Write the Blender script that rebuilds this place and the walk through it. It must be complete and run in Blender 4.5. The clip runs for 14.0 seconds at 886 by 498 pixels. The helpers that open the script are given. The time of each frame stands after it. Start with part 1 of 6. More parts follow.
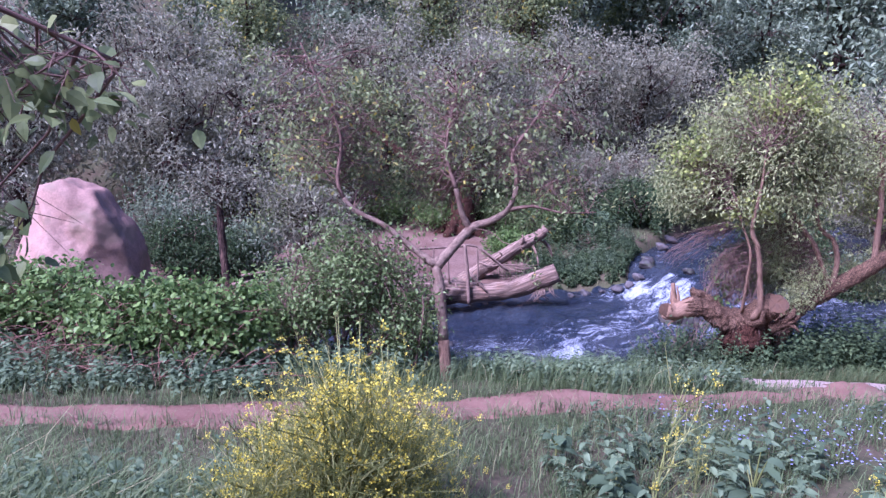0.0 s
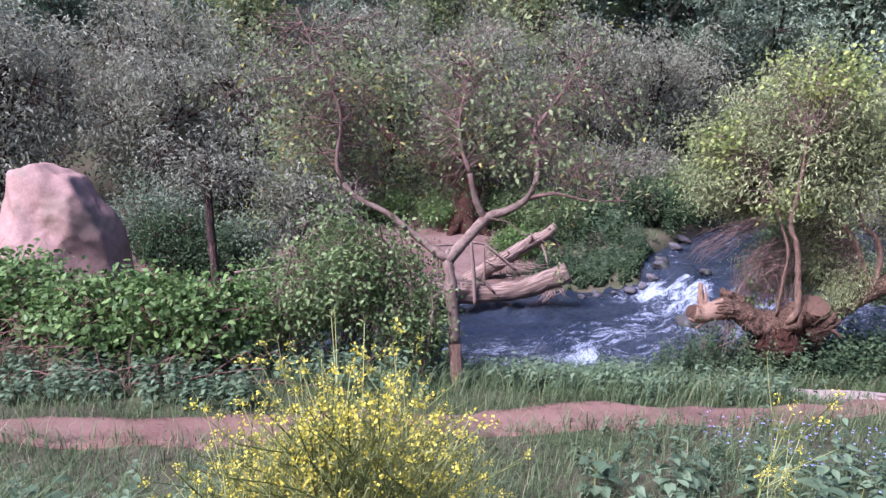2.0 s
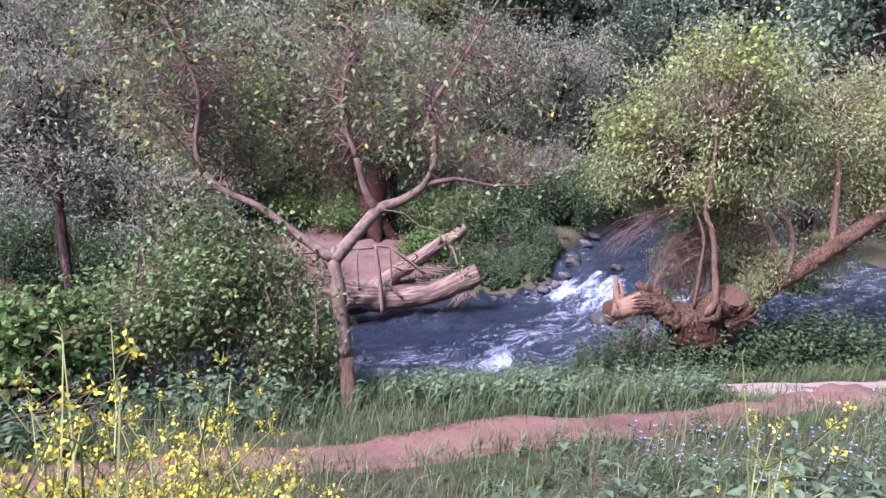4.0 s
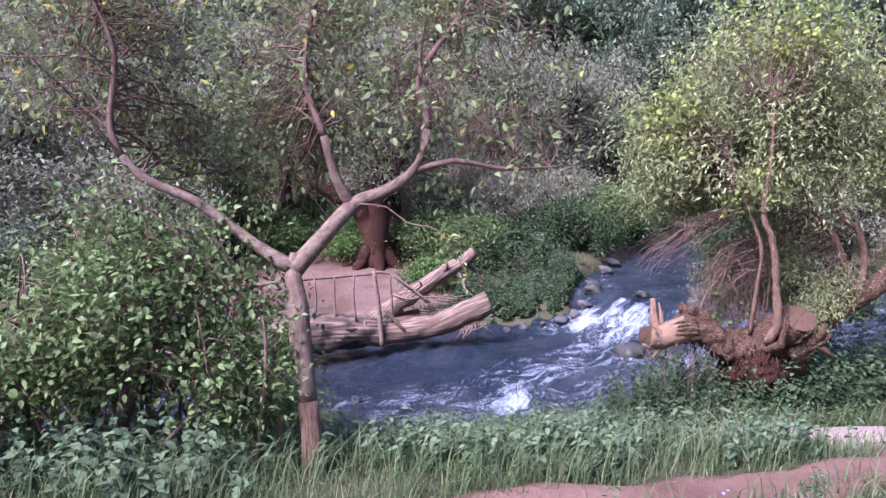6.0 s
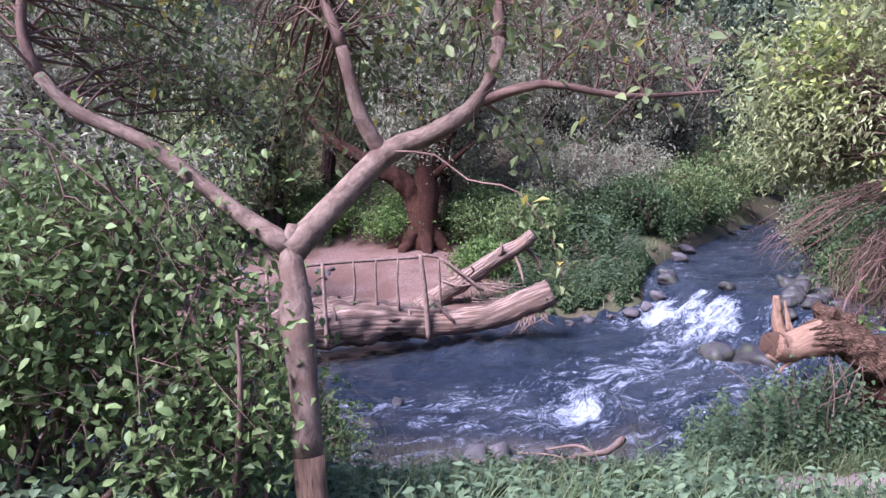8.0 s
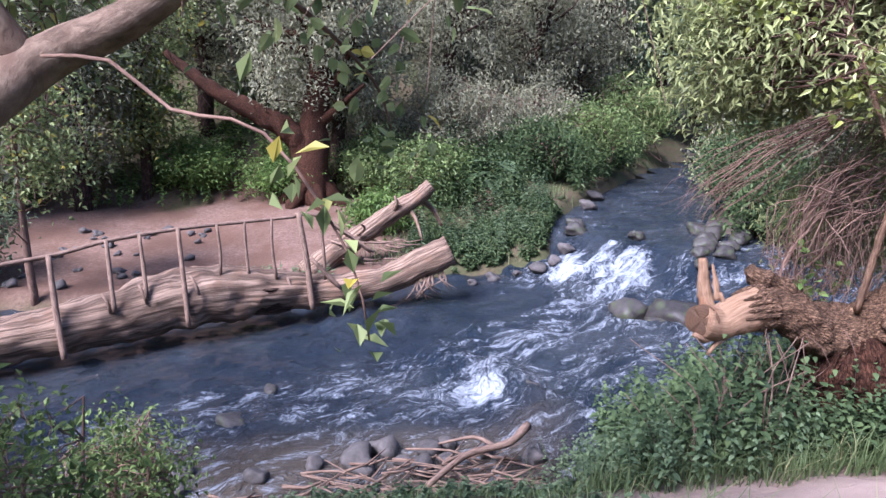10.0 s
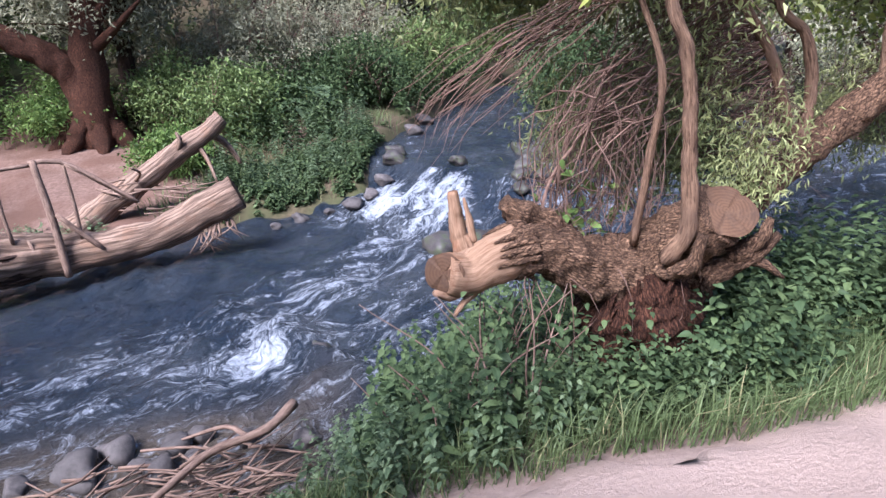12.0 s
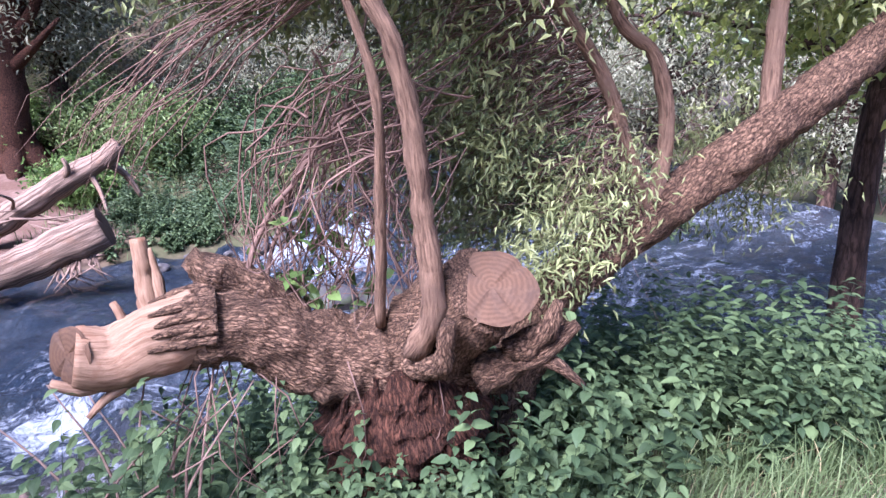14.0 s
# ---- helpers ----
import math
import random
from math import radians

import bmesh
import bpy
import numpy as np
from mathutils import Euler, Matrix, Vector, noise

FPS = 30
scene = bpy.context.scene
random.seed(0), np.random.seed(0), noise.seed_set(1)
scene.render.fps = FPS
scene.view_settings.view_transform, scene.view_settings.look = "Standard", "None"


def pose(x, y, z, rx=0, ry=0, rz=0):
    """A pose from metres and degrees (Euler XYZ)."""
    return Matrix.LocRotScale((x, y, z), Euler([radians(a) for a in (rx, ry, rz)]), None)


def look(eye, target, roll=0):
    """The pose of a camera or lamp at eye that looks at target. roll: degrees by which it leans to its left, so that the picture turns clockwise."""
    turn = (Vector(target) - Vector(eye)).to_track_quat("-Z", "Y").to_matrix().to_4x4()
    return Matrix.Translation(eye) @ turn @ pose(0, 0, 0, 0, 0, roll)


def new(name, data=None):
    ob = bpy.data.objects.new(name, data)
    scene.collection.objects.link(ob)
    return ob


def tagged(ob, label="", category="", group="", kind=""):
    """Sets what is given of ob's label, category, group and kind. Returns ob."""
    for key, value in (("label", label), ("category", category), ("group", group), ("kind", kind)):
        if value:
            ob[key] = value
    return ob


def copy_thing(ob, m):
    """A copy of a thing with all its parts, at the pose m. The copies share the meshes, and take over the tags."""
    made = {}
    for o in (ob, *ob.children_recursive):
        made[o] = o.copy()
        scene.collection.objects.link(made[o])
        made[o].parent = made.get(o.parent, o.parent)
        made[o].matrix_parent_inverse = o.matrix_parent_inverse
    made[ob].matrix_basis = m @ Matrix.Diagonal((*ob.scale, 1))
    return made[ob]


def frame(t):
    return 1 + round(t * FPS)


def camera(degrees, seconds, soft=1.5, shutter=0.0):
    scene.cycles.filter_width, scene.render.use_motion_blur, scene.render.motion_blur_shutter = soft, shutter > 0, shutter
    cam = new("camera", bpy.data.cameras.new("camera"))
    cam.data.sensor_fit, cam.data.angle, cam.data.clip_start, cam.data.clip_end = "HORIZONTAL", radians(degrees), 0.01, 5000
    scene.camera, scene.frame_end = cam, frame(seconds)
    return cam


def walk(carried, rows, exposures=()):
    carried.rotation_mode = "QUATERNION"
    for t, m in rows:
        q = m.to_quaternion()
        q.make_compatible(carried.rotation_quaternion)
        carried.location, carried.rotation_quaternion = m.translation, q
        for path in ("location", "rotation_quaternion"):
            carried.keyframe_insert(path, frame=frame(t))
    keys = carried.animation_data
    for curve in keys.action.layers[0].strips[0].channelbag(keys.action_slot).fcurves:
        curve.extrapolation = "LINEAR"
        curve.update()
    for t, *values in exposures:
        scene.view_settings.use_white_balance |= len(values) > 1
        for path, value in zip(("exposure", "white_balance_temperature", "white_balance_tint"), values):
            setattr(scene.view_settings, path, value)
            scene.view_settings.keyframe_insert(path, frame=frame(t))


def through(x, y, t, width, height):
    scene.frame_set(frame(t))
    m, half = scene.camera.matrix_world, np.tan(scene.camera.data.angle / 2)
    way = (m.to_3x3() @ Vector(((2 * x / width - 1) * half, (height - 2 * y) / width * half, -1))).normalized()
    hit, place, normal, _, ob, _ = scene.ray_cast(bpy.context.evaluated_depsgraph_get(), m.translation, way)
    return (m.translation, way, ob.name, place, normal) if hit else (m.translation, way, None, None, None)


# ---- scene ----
cam = camera(65.3, 14.0, soft=1.45)
PATH = [
    (0, (-0.361, 0.072, 3.119), (-0.32, 2.03, 2.717), 2.6),
    (0.5, (-0.467, 0.313, 3.035), (-0.424, 2.274, 2.642), 2.2),
    (1, (-0.472, 0.522, 2.94), (-0.515, 2.483, 2.547), 3.0),
    (1.5, (-0.475, 0.742, 2.87), (-0.484, 2.702, 2.47), 3.1),
    (2, (-0.468, 0.966, 2.824), (-0.426, 2.925, 2.427), 3.0),
    (2.5, (-0.398, 1.185, 2.693), (-0.354, 3.141, 2.279), 1.1),
    (3, (-0.387, 1.495, 2.608), (-0.175, 3.446, 2.219), 1.8),
    (3.2, (-0.358, 1.567, 2.614), (-0.063, 3.509, 2.236), 2.1),
    (5.3, (0.106, 2.917, 2.104), (0.367, 4.876, 1.797), 2.2),
    (5.5, (0.128, 3.096, 2.043), (0.391, 5.058, 1.758), 2.0),
    (6, (0.161, 3.449, 2.014), (0.415, 5.416, 1.754), 1.3),
    (6.5, (0.226, 3.817, 1.928), (0.297, 5.802, 1.694), 0.4),
    (7, (0.229, 4.226, 1.848), (0.274, 6.211, 1.61), 2.2),
    (7.2, (0.214, 4.414, 1.825), (0.265, 6.398, 1.581), 2.2),
    (9.3, (0.527, 6.105, 1.656), (0.764, 8.041, 1.211), 1.7),
    (9.5, (0.604, 6.221, 1.682), (0.853, 8.153, 1.229), 1.9),
    (10, (0.818, 6.59, 1.623), (1.178, 8.505, 1.172), 1.1),
    (10.5, (1.142, 6.899, 1.554), (1.64, 8.782, 1.101), 1.1),
    (11, (1.448, 7.203, 1.505), (2.016, 9.059, 1.025), 0.5),
    (11.5, (1.828, 7.41, 1.477), (2.497, 9.219, 0.948), -1.8),
    (12, (2.238, 7.556, 1.403), (2.926, 9.32, 0.759), -0.5),
    (12.5, (2.676, 7.746, 1.377), (3.4, 9.491, 0.722), -0.6),
    (13, (3.097, 7.795, 1.315), (3.819, 9.548, 0.676), -0.8),
    (13.5, (3.565, 7.98, 1.223), (4.289, 9.734, 0.591), -0.5),
    (14, (4.045, 8.137, 1.165), (4.723, 9.948, 0.652), 2.4),
]
walk(cam, [(t, look(eye, target, roll)) for t, eye, target, roll in PATH],
     exposures=[(0.0, 2.1, 4750, 51), (0.3, 2.1, 5400, 43), (0.5, 2.1, 5650, 39), (1.0, 2.08, 5000, 42), (1.5, 1.98, 5700, 32), (2.0, 2.13, 5050, 36), (2.5, 2.08, 5550, 30), (3.0, 2.25, 5300, 34), (5.5, 2.17, 5110, 40), (6.0, 2.27, 5060, 40), (6.5, 2.3, 5210, 40), (7.0, 2.32, 5060, 40), (9.5, 2.33, 5200, 28), (11.5, 2.3, 5300, 23), (13.0, 2.32, 5600, 21), (13.5, 2.48, 5800, 21), (14.0, 2.81, 5050, 33)])

# ---- light: a valley under thin bright cloud, a wide soft sun over the walker's left shoulder ----
SUN_EL, SUN_AZ = radians(48), radians(235)          # azimuth clockwise from +y
world = bpy.data.worlds.new("sky")
scene.world = world
world.use_nodes = True
wn = world.node_tree.nodes
sky = wn.new("ShaderNodeTexSky")
sky.sky_type, sky.sun_disc, sky.sun_elevation, sky.sun_rotation = "NISHITA", False, SUN_EL, SUN_AZ
world.node_tree.links.new(sky.outputs[0], wn["Background"].inputs[0])
wn["Background"].inputs[1].default_value = 0.06
sun = new("sun", bpy.data.lights.new("sun", "SUN"))
sun.data.energy, sun.data.angle, sun.data.color = 3.2, radians(28), (1.0, 0.93, 0.82)
sun_way = Vector((math.sin(SUN_AZ) * math.cos(SUN_EL), math.cos(SUN_AZ) * math.cos(SUN_EL), math.sin(SUN_EL)))
sun.matrix_world = look(sun_way * 60, (0, 0, 0))

rng = np.random.default_rng(7)


# ---- materials ----
def node_material(name):
    m = bpy.data.materials.new(name)
    m.use_nodes = True
    nt = m.node_tree
    return m, nt, nt.nodes["Principled BSDF"]


def add(nt, kind, **values):
    n = nt.nodes.new(kind)
    for key, v in values.items():
        n.inputs[key.replace("_", " ")].default_value = v
    return n


def ramp(nt, fac, stops):
    r = nt.nodes.new("ShaderNodeValToRGB")
    while len(r.color_ramp.elements) < len(stops):
        r.color_ramp.elements.new(0.5)
    for e, (p, c) in zip(r.color_ramp.elements, stops):
        e.position, e.color = p, (*c, 1)
    nt.links.new(fac, r.inputs[0])
    return r.outputs[0]


def mixed(nt, fac, a, b, mode="MIX"):
    m = nt.nodes.new("ShaderNodeMix")
    m.data_type, m.blend_type = "RGBA", mode
    for sock, v in ((m.inputs[0], fac), (m.inputs[6], a), (m.inputs[7], b)):
        if isinstance(v, (int, float)):
            sock.default_value = v
        elif isinstance(v, tuple):
            sock.default_value = (*v, 1)
        else:
            nt.links.new(v, sock)
    return m.outputs[2]


def coords(nt, scale=(1, 1, 1)):
    t = nt.nodes.new("ShaderNodeTexCoord")
    mp = nt.nodes.new("ShaderNodeMapping")
    mp.inputs["Scale"].default_value = scale
    nt.links.new(t.outputs["Object"], mp.inputs[0])
    return mp.outputs[0]


def noise_tex(nt, vec, scale, detail=6.0, rough=0.6, distort=0.0):
    n = add(nt, "ShaderNodeTexNoise", Scale=scale, Detail=detail, Roughness=rough, Distortion=distort)
    nt.links.new(vec, n.inputs["Vector"])
    return n.outputs["Fac"]


def bump(nt, bsdf, height, strength, distance=0.02):
    b = add(nt, "ShaderNodeBump", Strength=strength, Distance=distance)
    nt.links.new(height, b.inputs["Height"])
    nt.links.new(b.outputs[0], bsdf.inputs["Normal"])


def leaf_material(name, dark, mid, light, through=0.3, rough=0.42, old=None, gloss=0.14, deep=0.42):
    """Leaves: each one of its own shade, with patches of growth, letting some light through."""
    m, nt, p = node_material(name)
    dark, mid, light = (tuple(q * k * deep for q in c) for c, k in ((dark, 0.6), (mid, 1.0), (light, 1.05)))
    g = nt.nodes.new("ShaderNodeNewGeometry")
    stops = [(0.0, dark), (0.55, mid), (0.93, light)]
    if old:
        stops += [(0.985, old)]
    c = ramp(nt, g.outputs["Random Per Island"], stops)
    patch = noise_tex(nt, coords(nt), 1.3, 3)
    c = mixed(nt, ramp(nt, patch, [(0.35, (0, 0, 0)), (0.65, (0.4, 0.4, 0.4))]), c, light)
    nt.links.new(c, p.inputs["Base Color"])
    p.inputs["Roughness"].default_value = rough
    p.inputs["Specular IOR Level"].default_value = gloss
    tr = nt.nodes.new("ShaderNodeBsdfTranslucent")
    nt.links.new(c, tr.inputs[0])
    mx = nt.nodes.new("ShaderNodeMixShader")
    mx.inputs[0].default_value = through
    nt.links.new(p.outputs[0], mx.inputs[1])
    nt.links.new(tr.outputs[0], mx.inputs[2])
    nt.links.new(mx.outputs[0], nt.nodes["Material Output"].inputs[0])
    return m


def bark_material(name, dark, light, grain=(14, 14, 2.2), strength=0.7, patches=None, cracks=0.0, deep=0.72):
    dark, light = tuple(q * deep * 0.8 for q in dark), tuple(q * deep for q in light)
    patches = tuple(q * deep for q in patches) if patches else None
    m, nt, p = node_material(name)
    at = nt.nodes.new("ShaderNodeAttribute")
    at.attribute_name = "limb"
    mp = nt.nodes.new("ShaderNodeMapping")
    mp.inputs["Scale"].default_value = grain
    nt.links.new(at.outputs["Vector"], mp.inputs[0])
    v = mp.outputs[0]
    n = noise_tex(nt, v, 1.6, 8, 0.68, 0.6)
    c = ramp(nt, n, [(0.34, dark), (0.62, light)])
    big = noise_tex(nt, coords(nt), 4.3, 6, 0.65)
    if patches:
        c = mixed(nt, ramp(nt, big, [(0.5, (0, 0, 0)), (0.62, (0.85, 0.85, 0.85))]), c, patches)
    else:
        c = mixed(nt, ramp(nt, big, [(0.4, (0, 0, 0)), (0.7, (0.5, 0.5, 0.5))]), c, dark)
    nt.links.new(c, p.inputs["Base Color"])
    p.inputs["Roughness"].default_value = 0.85
    p.inputs["Specular IOR Level"].default_value = 0.15
    if cracks:
        vo = add(nt, "ShaderNodeTexVoronoi", Scale=cracks)
        vo.feature = "DISTANCE_TO_EDGE"
        warp = noise_tex(nt, v, 2.5, 4)
        wv_ = nt.nodes.new("ShaderNodeVectorMath")
        wv_.operation = "MULTIPLY_ADD"
        nt.links.new(warp, wv_.inputs[0])
        wv_.inputs[1].default_value = (0.9, 0.9, 0.9)
        nt.links.new(v, wv_.inputs[2])
        nt.links.new(wv_.outputs[0], vo.inputs["Vector"])
        gap = ramp(nt, vo.outputs["Distance"], [(0.0, (0.8, 0.8, 0.8)), (0.16, (0, 0, 0))])
        c = mixed(nt, gap, c, tuple(q * 0.5 for q in dark))
        nt.links.new(c, p.inputs["Base Color"])
        n = mixed(nt, 0.55, n, ramp(nt, vo.outputs["Distance"], [(0.0, (0, 0, 0)), (0.3, (1, 1, 1))]))
    n = mixed(nt, 0.35, n, noise_tex(nt, v, 4.5, 6, 0.75))
    bump(nt, p, n, strength, 0.03)
    return m


def stone_material(name, dark, light, scale=5.0, moss=None, deep=0.75):
    dark, light = tuple(q * deep for q in dark), tuple(q * deep for q in light)
    m, nt, p = node_material(name)
    v = coords(nt)
    n = noise_tex(nt, v, scale, 9, 0.65)
    c = ramp(nt, n, [(0.3, dark), (0.7, light)])
    fine = noise_tex(nt, v, scale * 9, 5, 0.7)
    c = mixed(nt, 0.35, c, ramp(nt, fine, [(0.35, dark), (0.65, light)]))
    oi = nt.nodes.new("ShaderNodeObjectInfo")
    hue = add(nt, "ShaderNodeHueSaturation", Saturation=0.9)
    mr = nt.nodes.new("ShaderNodeMapRange")
    mr.inputs[3].default_value, mr.inputs[4].default_value = 0.6, 1.25
    nt.links.new(oi.outputs["Random"], mr.inputs[0])
    nt.links.new(mr.outputs[0], hue.inputs["Value"])
    nt.links.new(c, hue.inputs["Color"])
    c = hue.outputs[0]
    if moss:
        c = mixed(nt, ramp(nt, noise_tex(nt, v, 2.3, 5), [(0.5, (0, 0, 0)), (0.62, (0.8, 0.8, 0.8))]), c, moss)
    nt.links.new(c, p.inputs["Base Color"])
    p.inputs["Roughness"].default_value = 0.75
    bump(nt, p, fine, 0.5, 0.01)
    return m


M_WILLOW = leaf_material("willow_leaf", (0.13, 0.155, 0.065), (0.27, 0.30, 0.125), (0.39, 0.41, 0.18), deep=0.98)
# yellow-green leaf tone, brightened to carry the sun on the crowns
M_SUNLEAF = leaf_material("sunlit_tone_leaf", (0.13, 0.18, 0.05), (0.25, 0.31, 0.085), (0.46, 0.49, 0.13), 0.45, deep=0.85)
M_GREYLEAF = leaf_material("grey_leaf", (0.125, 0.132, 0.085), (0.28, 0.28, 0.18), (0.37, 0.36, 0.235), 0.3, 0.55, None, 0.12, 0.88)
M_DARKLEAF = leaf_material("dark_leaf", (0.07, 0.10, 0.062), (0.155, 0.205, 0.12), (0.28, 0.33, 0.195), deep=0.92)
M_POPLAR = leaf_material("broad_leaf", (0.095, 0.135, 0.052), (0.20, 0.25, 0.10), (0.34, 0.38, 0.155), 0.45, 0.45, (0.46, 0.36, 0.05), deep=0.85)
M_SHRUB = leaf_material("shrub_leaf", (0.075, 0.12, 0.038), (0.16, 0.23, 0.075), (0.28, 0.36, 0.13), 0.35, deep=0.74)
M_NETTLE = leaf_material("nettle_leaf", (0.05, 0.09, 0.042), (0.11, 0.175, 0.078), (0.21, 0.29, 0.12), 0.3, 0.55, None, 0.12, 0.5)
M_FARHERB = leaf_material("far_herb_leaf", (0.03, 0.06, 0.025), (0.075, 0.125, 0.05), (0.16, 0.22, 0.09), 0.3, 0.5, None, 0.12, 0.62)
M_WEED = leaf_material("weed_leaf", (0.08, 0.13, 0.065), (0.15, 0.22, 0.11), (0.26, 0.34, 0.18), 0.35, 0.55, None, 0.12, 0.62)
M_BRAMBLE = leaf_material("bramble_leaf", (0.07, 0.13, 0.035), (0.15, 0.25, 0.065), (0.27, 0.38, 0.11), 0.35, deep=0.68)
M_GRASS = leaf_material("grass_blade", (0.09, 0.14, 0.05), (0.17, 0.24, 0.09), (0.29, 0.36, 0.16), 0.4, 0.45, (0.38, 0.32, 0.17), deep=0.6)
M_MUSTARD = leaf_material("mustard_stem", (0.21, 0.25, 0.06), (0.34, 0.38, 0.11), (0.48, 0.48, 0.18), 0.3, deep=0.7)
M_PETAL = leaf_material("yellow_petal", (0.60, 0.48, 0.03), (0.72, 0.60, 0.06), (0.80, 0.70, 0.12), 0.4, deep=0.95)
M_BLUE = leaf_material("blue_petal", (0.25, 0.26, 0.55), (0.35, 0.36, 0.65), (0.5, 0.5, 0.75), 0.3, deep=0.9)
M_DEADLEAF = leaf_material("dry_stalk", (0.16, 0.10, 0.06), (0.28, 0.19, 0.12), (0.42, 0.31, 0.21), 0.15, 0.7)
M_BARK = bark_material("smooth_bark", (0.15, 0.10, 0.072), (0.31, 0.22, 0.16), (16, 16, 9), 0.6, (0.15, 0.092, 0.066))
M_ROUGHBARK = bark_material("rough_bark", (0.045, 0.024, 0.016), (0.36, 0.215, 0.13), (40, 40, 17), 1.0, None, 1.5, 0.95)
M_SPROUT = bark_material("stringy_bark", (0.10, 0.055, 0.036), (0.42, 0.26, 0.165), (60, 60, 5), 1.0, (0.24, 0.15, 0.10))
M_ROOT = bark_material("root_bark", (0.028, 0.012, 0.008), (0.20, 0.085, 0.048), (40, 40, 16), 1.0, None, 1.4)
M_TWIG = bark_material("twig_bark", (0.14, 0.082, 0.062), (0.31, 0.195, 0.145), (30, 30, 5), 0.3)
M_CANE = bark_material("red_cane", (0.16, 0.075, 0.055), (0.34, 0.18, 0.13), (30, 30, 5), 0.3)
M_DARKBARK = bark_material("dark_bark", (0.04, 0.025, 0.02), (0.16, 0.095, 0.068), (14, 14, 3), 0.9, None, 1.2)
M_LOG = bark_material("weathered_log", (0.15, 0.095, 0.068), (0.40, 0.28, 0.205), (24, 24, 1.3), 1.0, (0.27, 0.165, 0.11), 0.42, 0.85)
M_RAW = bark_material("raw_wood", (0.30, 0.16, 0.09), (0.50, 0.32, 0.205), (40, 40, 4), 0.5, (0.30, 0.135, 0.07), 0.0, 0.62)
M_STICK = bark_material("dry_stick", (0.15, 0.092, 0.07), (0.35, 0.24, 0.18), (40, 40, 6), 0.4)
M_ROCK = stone_material("river_stone", (0.05, 0.04, 0.037), (0.18, 0.152, 0.14), 4, None, 0.62)
M_WETROCK = stone_material("wet_stone", (0.028, 0.024, 0.024), (0.105, 0.09, 0.085), 4, (0.05, 0.06, 0.03))
M_WETROCK.node_tree.nodes["Principled BSDF"].inputs["Roughness"].default_value = 0.45
M_WETROCK.node_tree.nodes["Principled BSDF"].inputs["Specular IOR Level"].default_value = 0.25
M_BOULDER = stone_material("red_stone", (0.16, 0.078, 0.05), (0.42, 0.225, 0.15), 4.0, (0.15, 0.10, 0.06), 0.9)


def cut_material():
    """Sawn end grain: rings round the local origin, cracks and a grey weathered film."""
    m, nt, p = node_material("end_grain")
    v = coords(nt)
    w = add(nt, "ShaderNodeTexWave", Scale=15.0, Distortion=5.0, Detail=4.0)
    w.wave_type, w.rings_direction = "RINGS", "Z"
    nt.links.new(v, w.inputs["Vector"])
    c = ramp(nt, w.outputs["Fac"], [(0.1, (0.072, 0.040, 0.024)), (0.9, (0.092, 0.052, 0.031))])
    c = mixed(nt, ramp(nt, noise_tex(nt, v, 9, 6), [(0.45, (0, 0, 0)), (0.7, (0.8, 0.8, 0.8))]), c, (0.06, 0.038, 0.027))
    mist = noise_tex(nt, v, 22, 8, 0.7)
    c = mixed(nt, ramp(nt, mist, [(0.5, (0, 0, 0)), (0.75, (0.5, 0.5, 0.5))]), c, (0.14, 0.085, 0.052))
    nt.links.new(c, p.inputs["Base Color"])
    p.inputs["Roughness"].default_value = 0.8
    p.inputs["Specular IOR Level"].default_value = 0.12
    bump(nt, p, noise_tex(nt, v, 40, 6), 0.5, 0.008)
    return m


M_CUT = cut_material()


def attribute(nt, name):
    a = nt.nodes.new("ShaderNodeAttribute")
    a.attribute_name = name
    return a.outputs["Fac"]


def ground_material():
    m, nt, p = node_material("soil")
    v = coords(nt)
    n1, n2, n3 = noise_tex(nt, v, 0.9, 5), noise_tex(nt, v, 14, 8, 0.7), noise_tex(nt, v, 60, 4)
    soil = ramp(nt, n2, [(0.3, (0.055, 0.045, 0.028)), (0.7, (0.16, 0.12, 0.075))])
    soil = mixed(nt, ramp(nt, n1, [(0.4, (0, 0, 0)), (0.62, (0.7, 0.7, 0.7))]), soil, (0.06, 0.085, 0.03))
    sand = ramp(nt, n2, [(0.28, (0.115, 0.068, 0.05)), (0.72, (0.28, 0.185, 0.145))])
    sand = mixed(nt, ramp(nt, n1, [(0.42, (0, 0, 0)), (0.6, (0.75, 0.75, 0.75))]), sand, (0.13, 0.072, 0.05))
    mud = mixed(nt, ramp(nt, n2, [(0.4, (0, 0, 0)), (0.6, (1, 1, 1))]), (0.06, 0.05, 0.04), (0.14, 0.11, 0.085))
    c = mixed(nt, attribute(nt, "sand"), soil, sand)
    c = mixed(nt, attribute(nt, "wet"), c, mud)
    c = mixed(nt, attribute(nt, "dust"), c, ramp(nt, n2, [(0.3, (0.27, 0.19, 0.155)), (0.7, (0.42, 0.32, 0.265))]))
    c = mixed(nt, 1.0, c, (0.72, 0.72, 0.72), "MULTIPLY")
    nt.links.new(c, p.inputs["Base Color"])
    p.inputs["Roughness"].default_value = 0.9
    p.inputs["Specular IOR Level"].default_value = 0.1
    bump(nt, p, mixed(nt, 0.5, n2, n3), 0.6, 0.03)
    return m


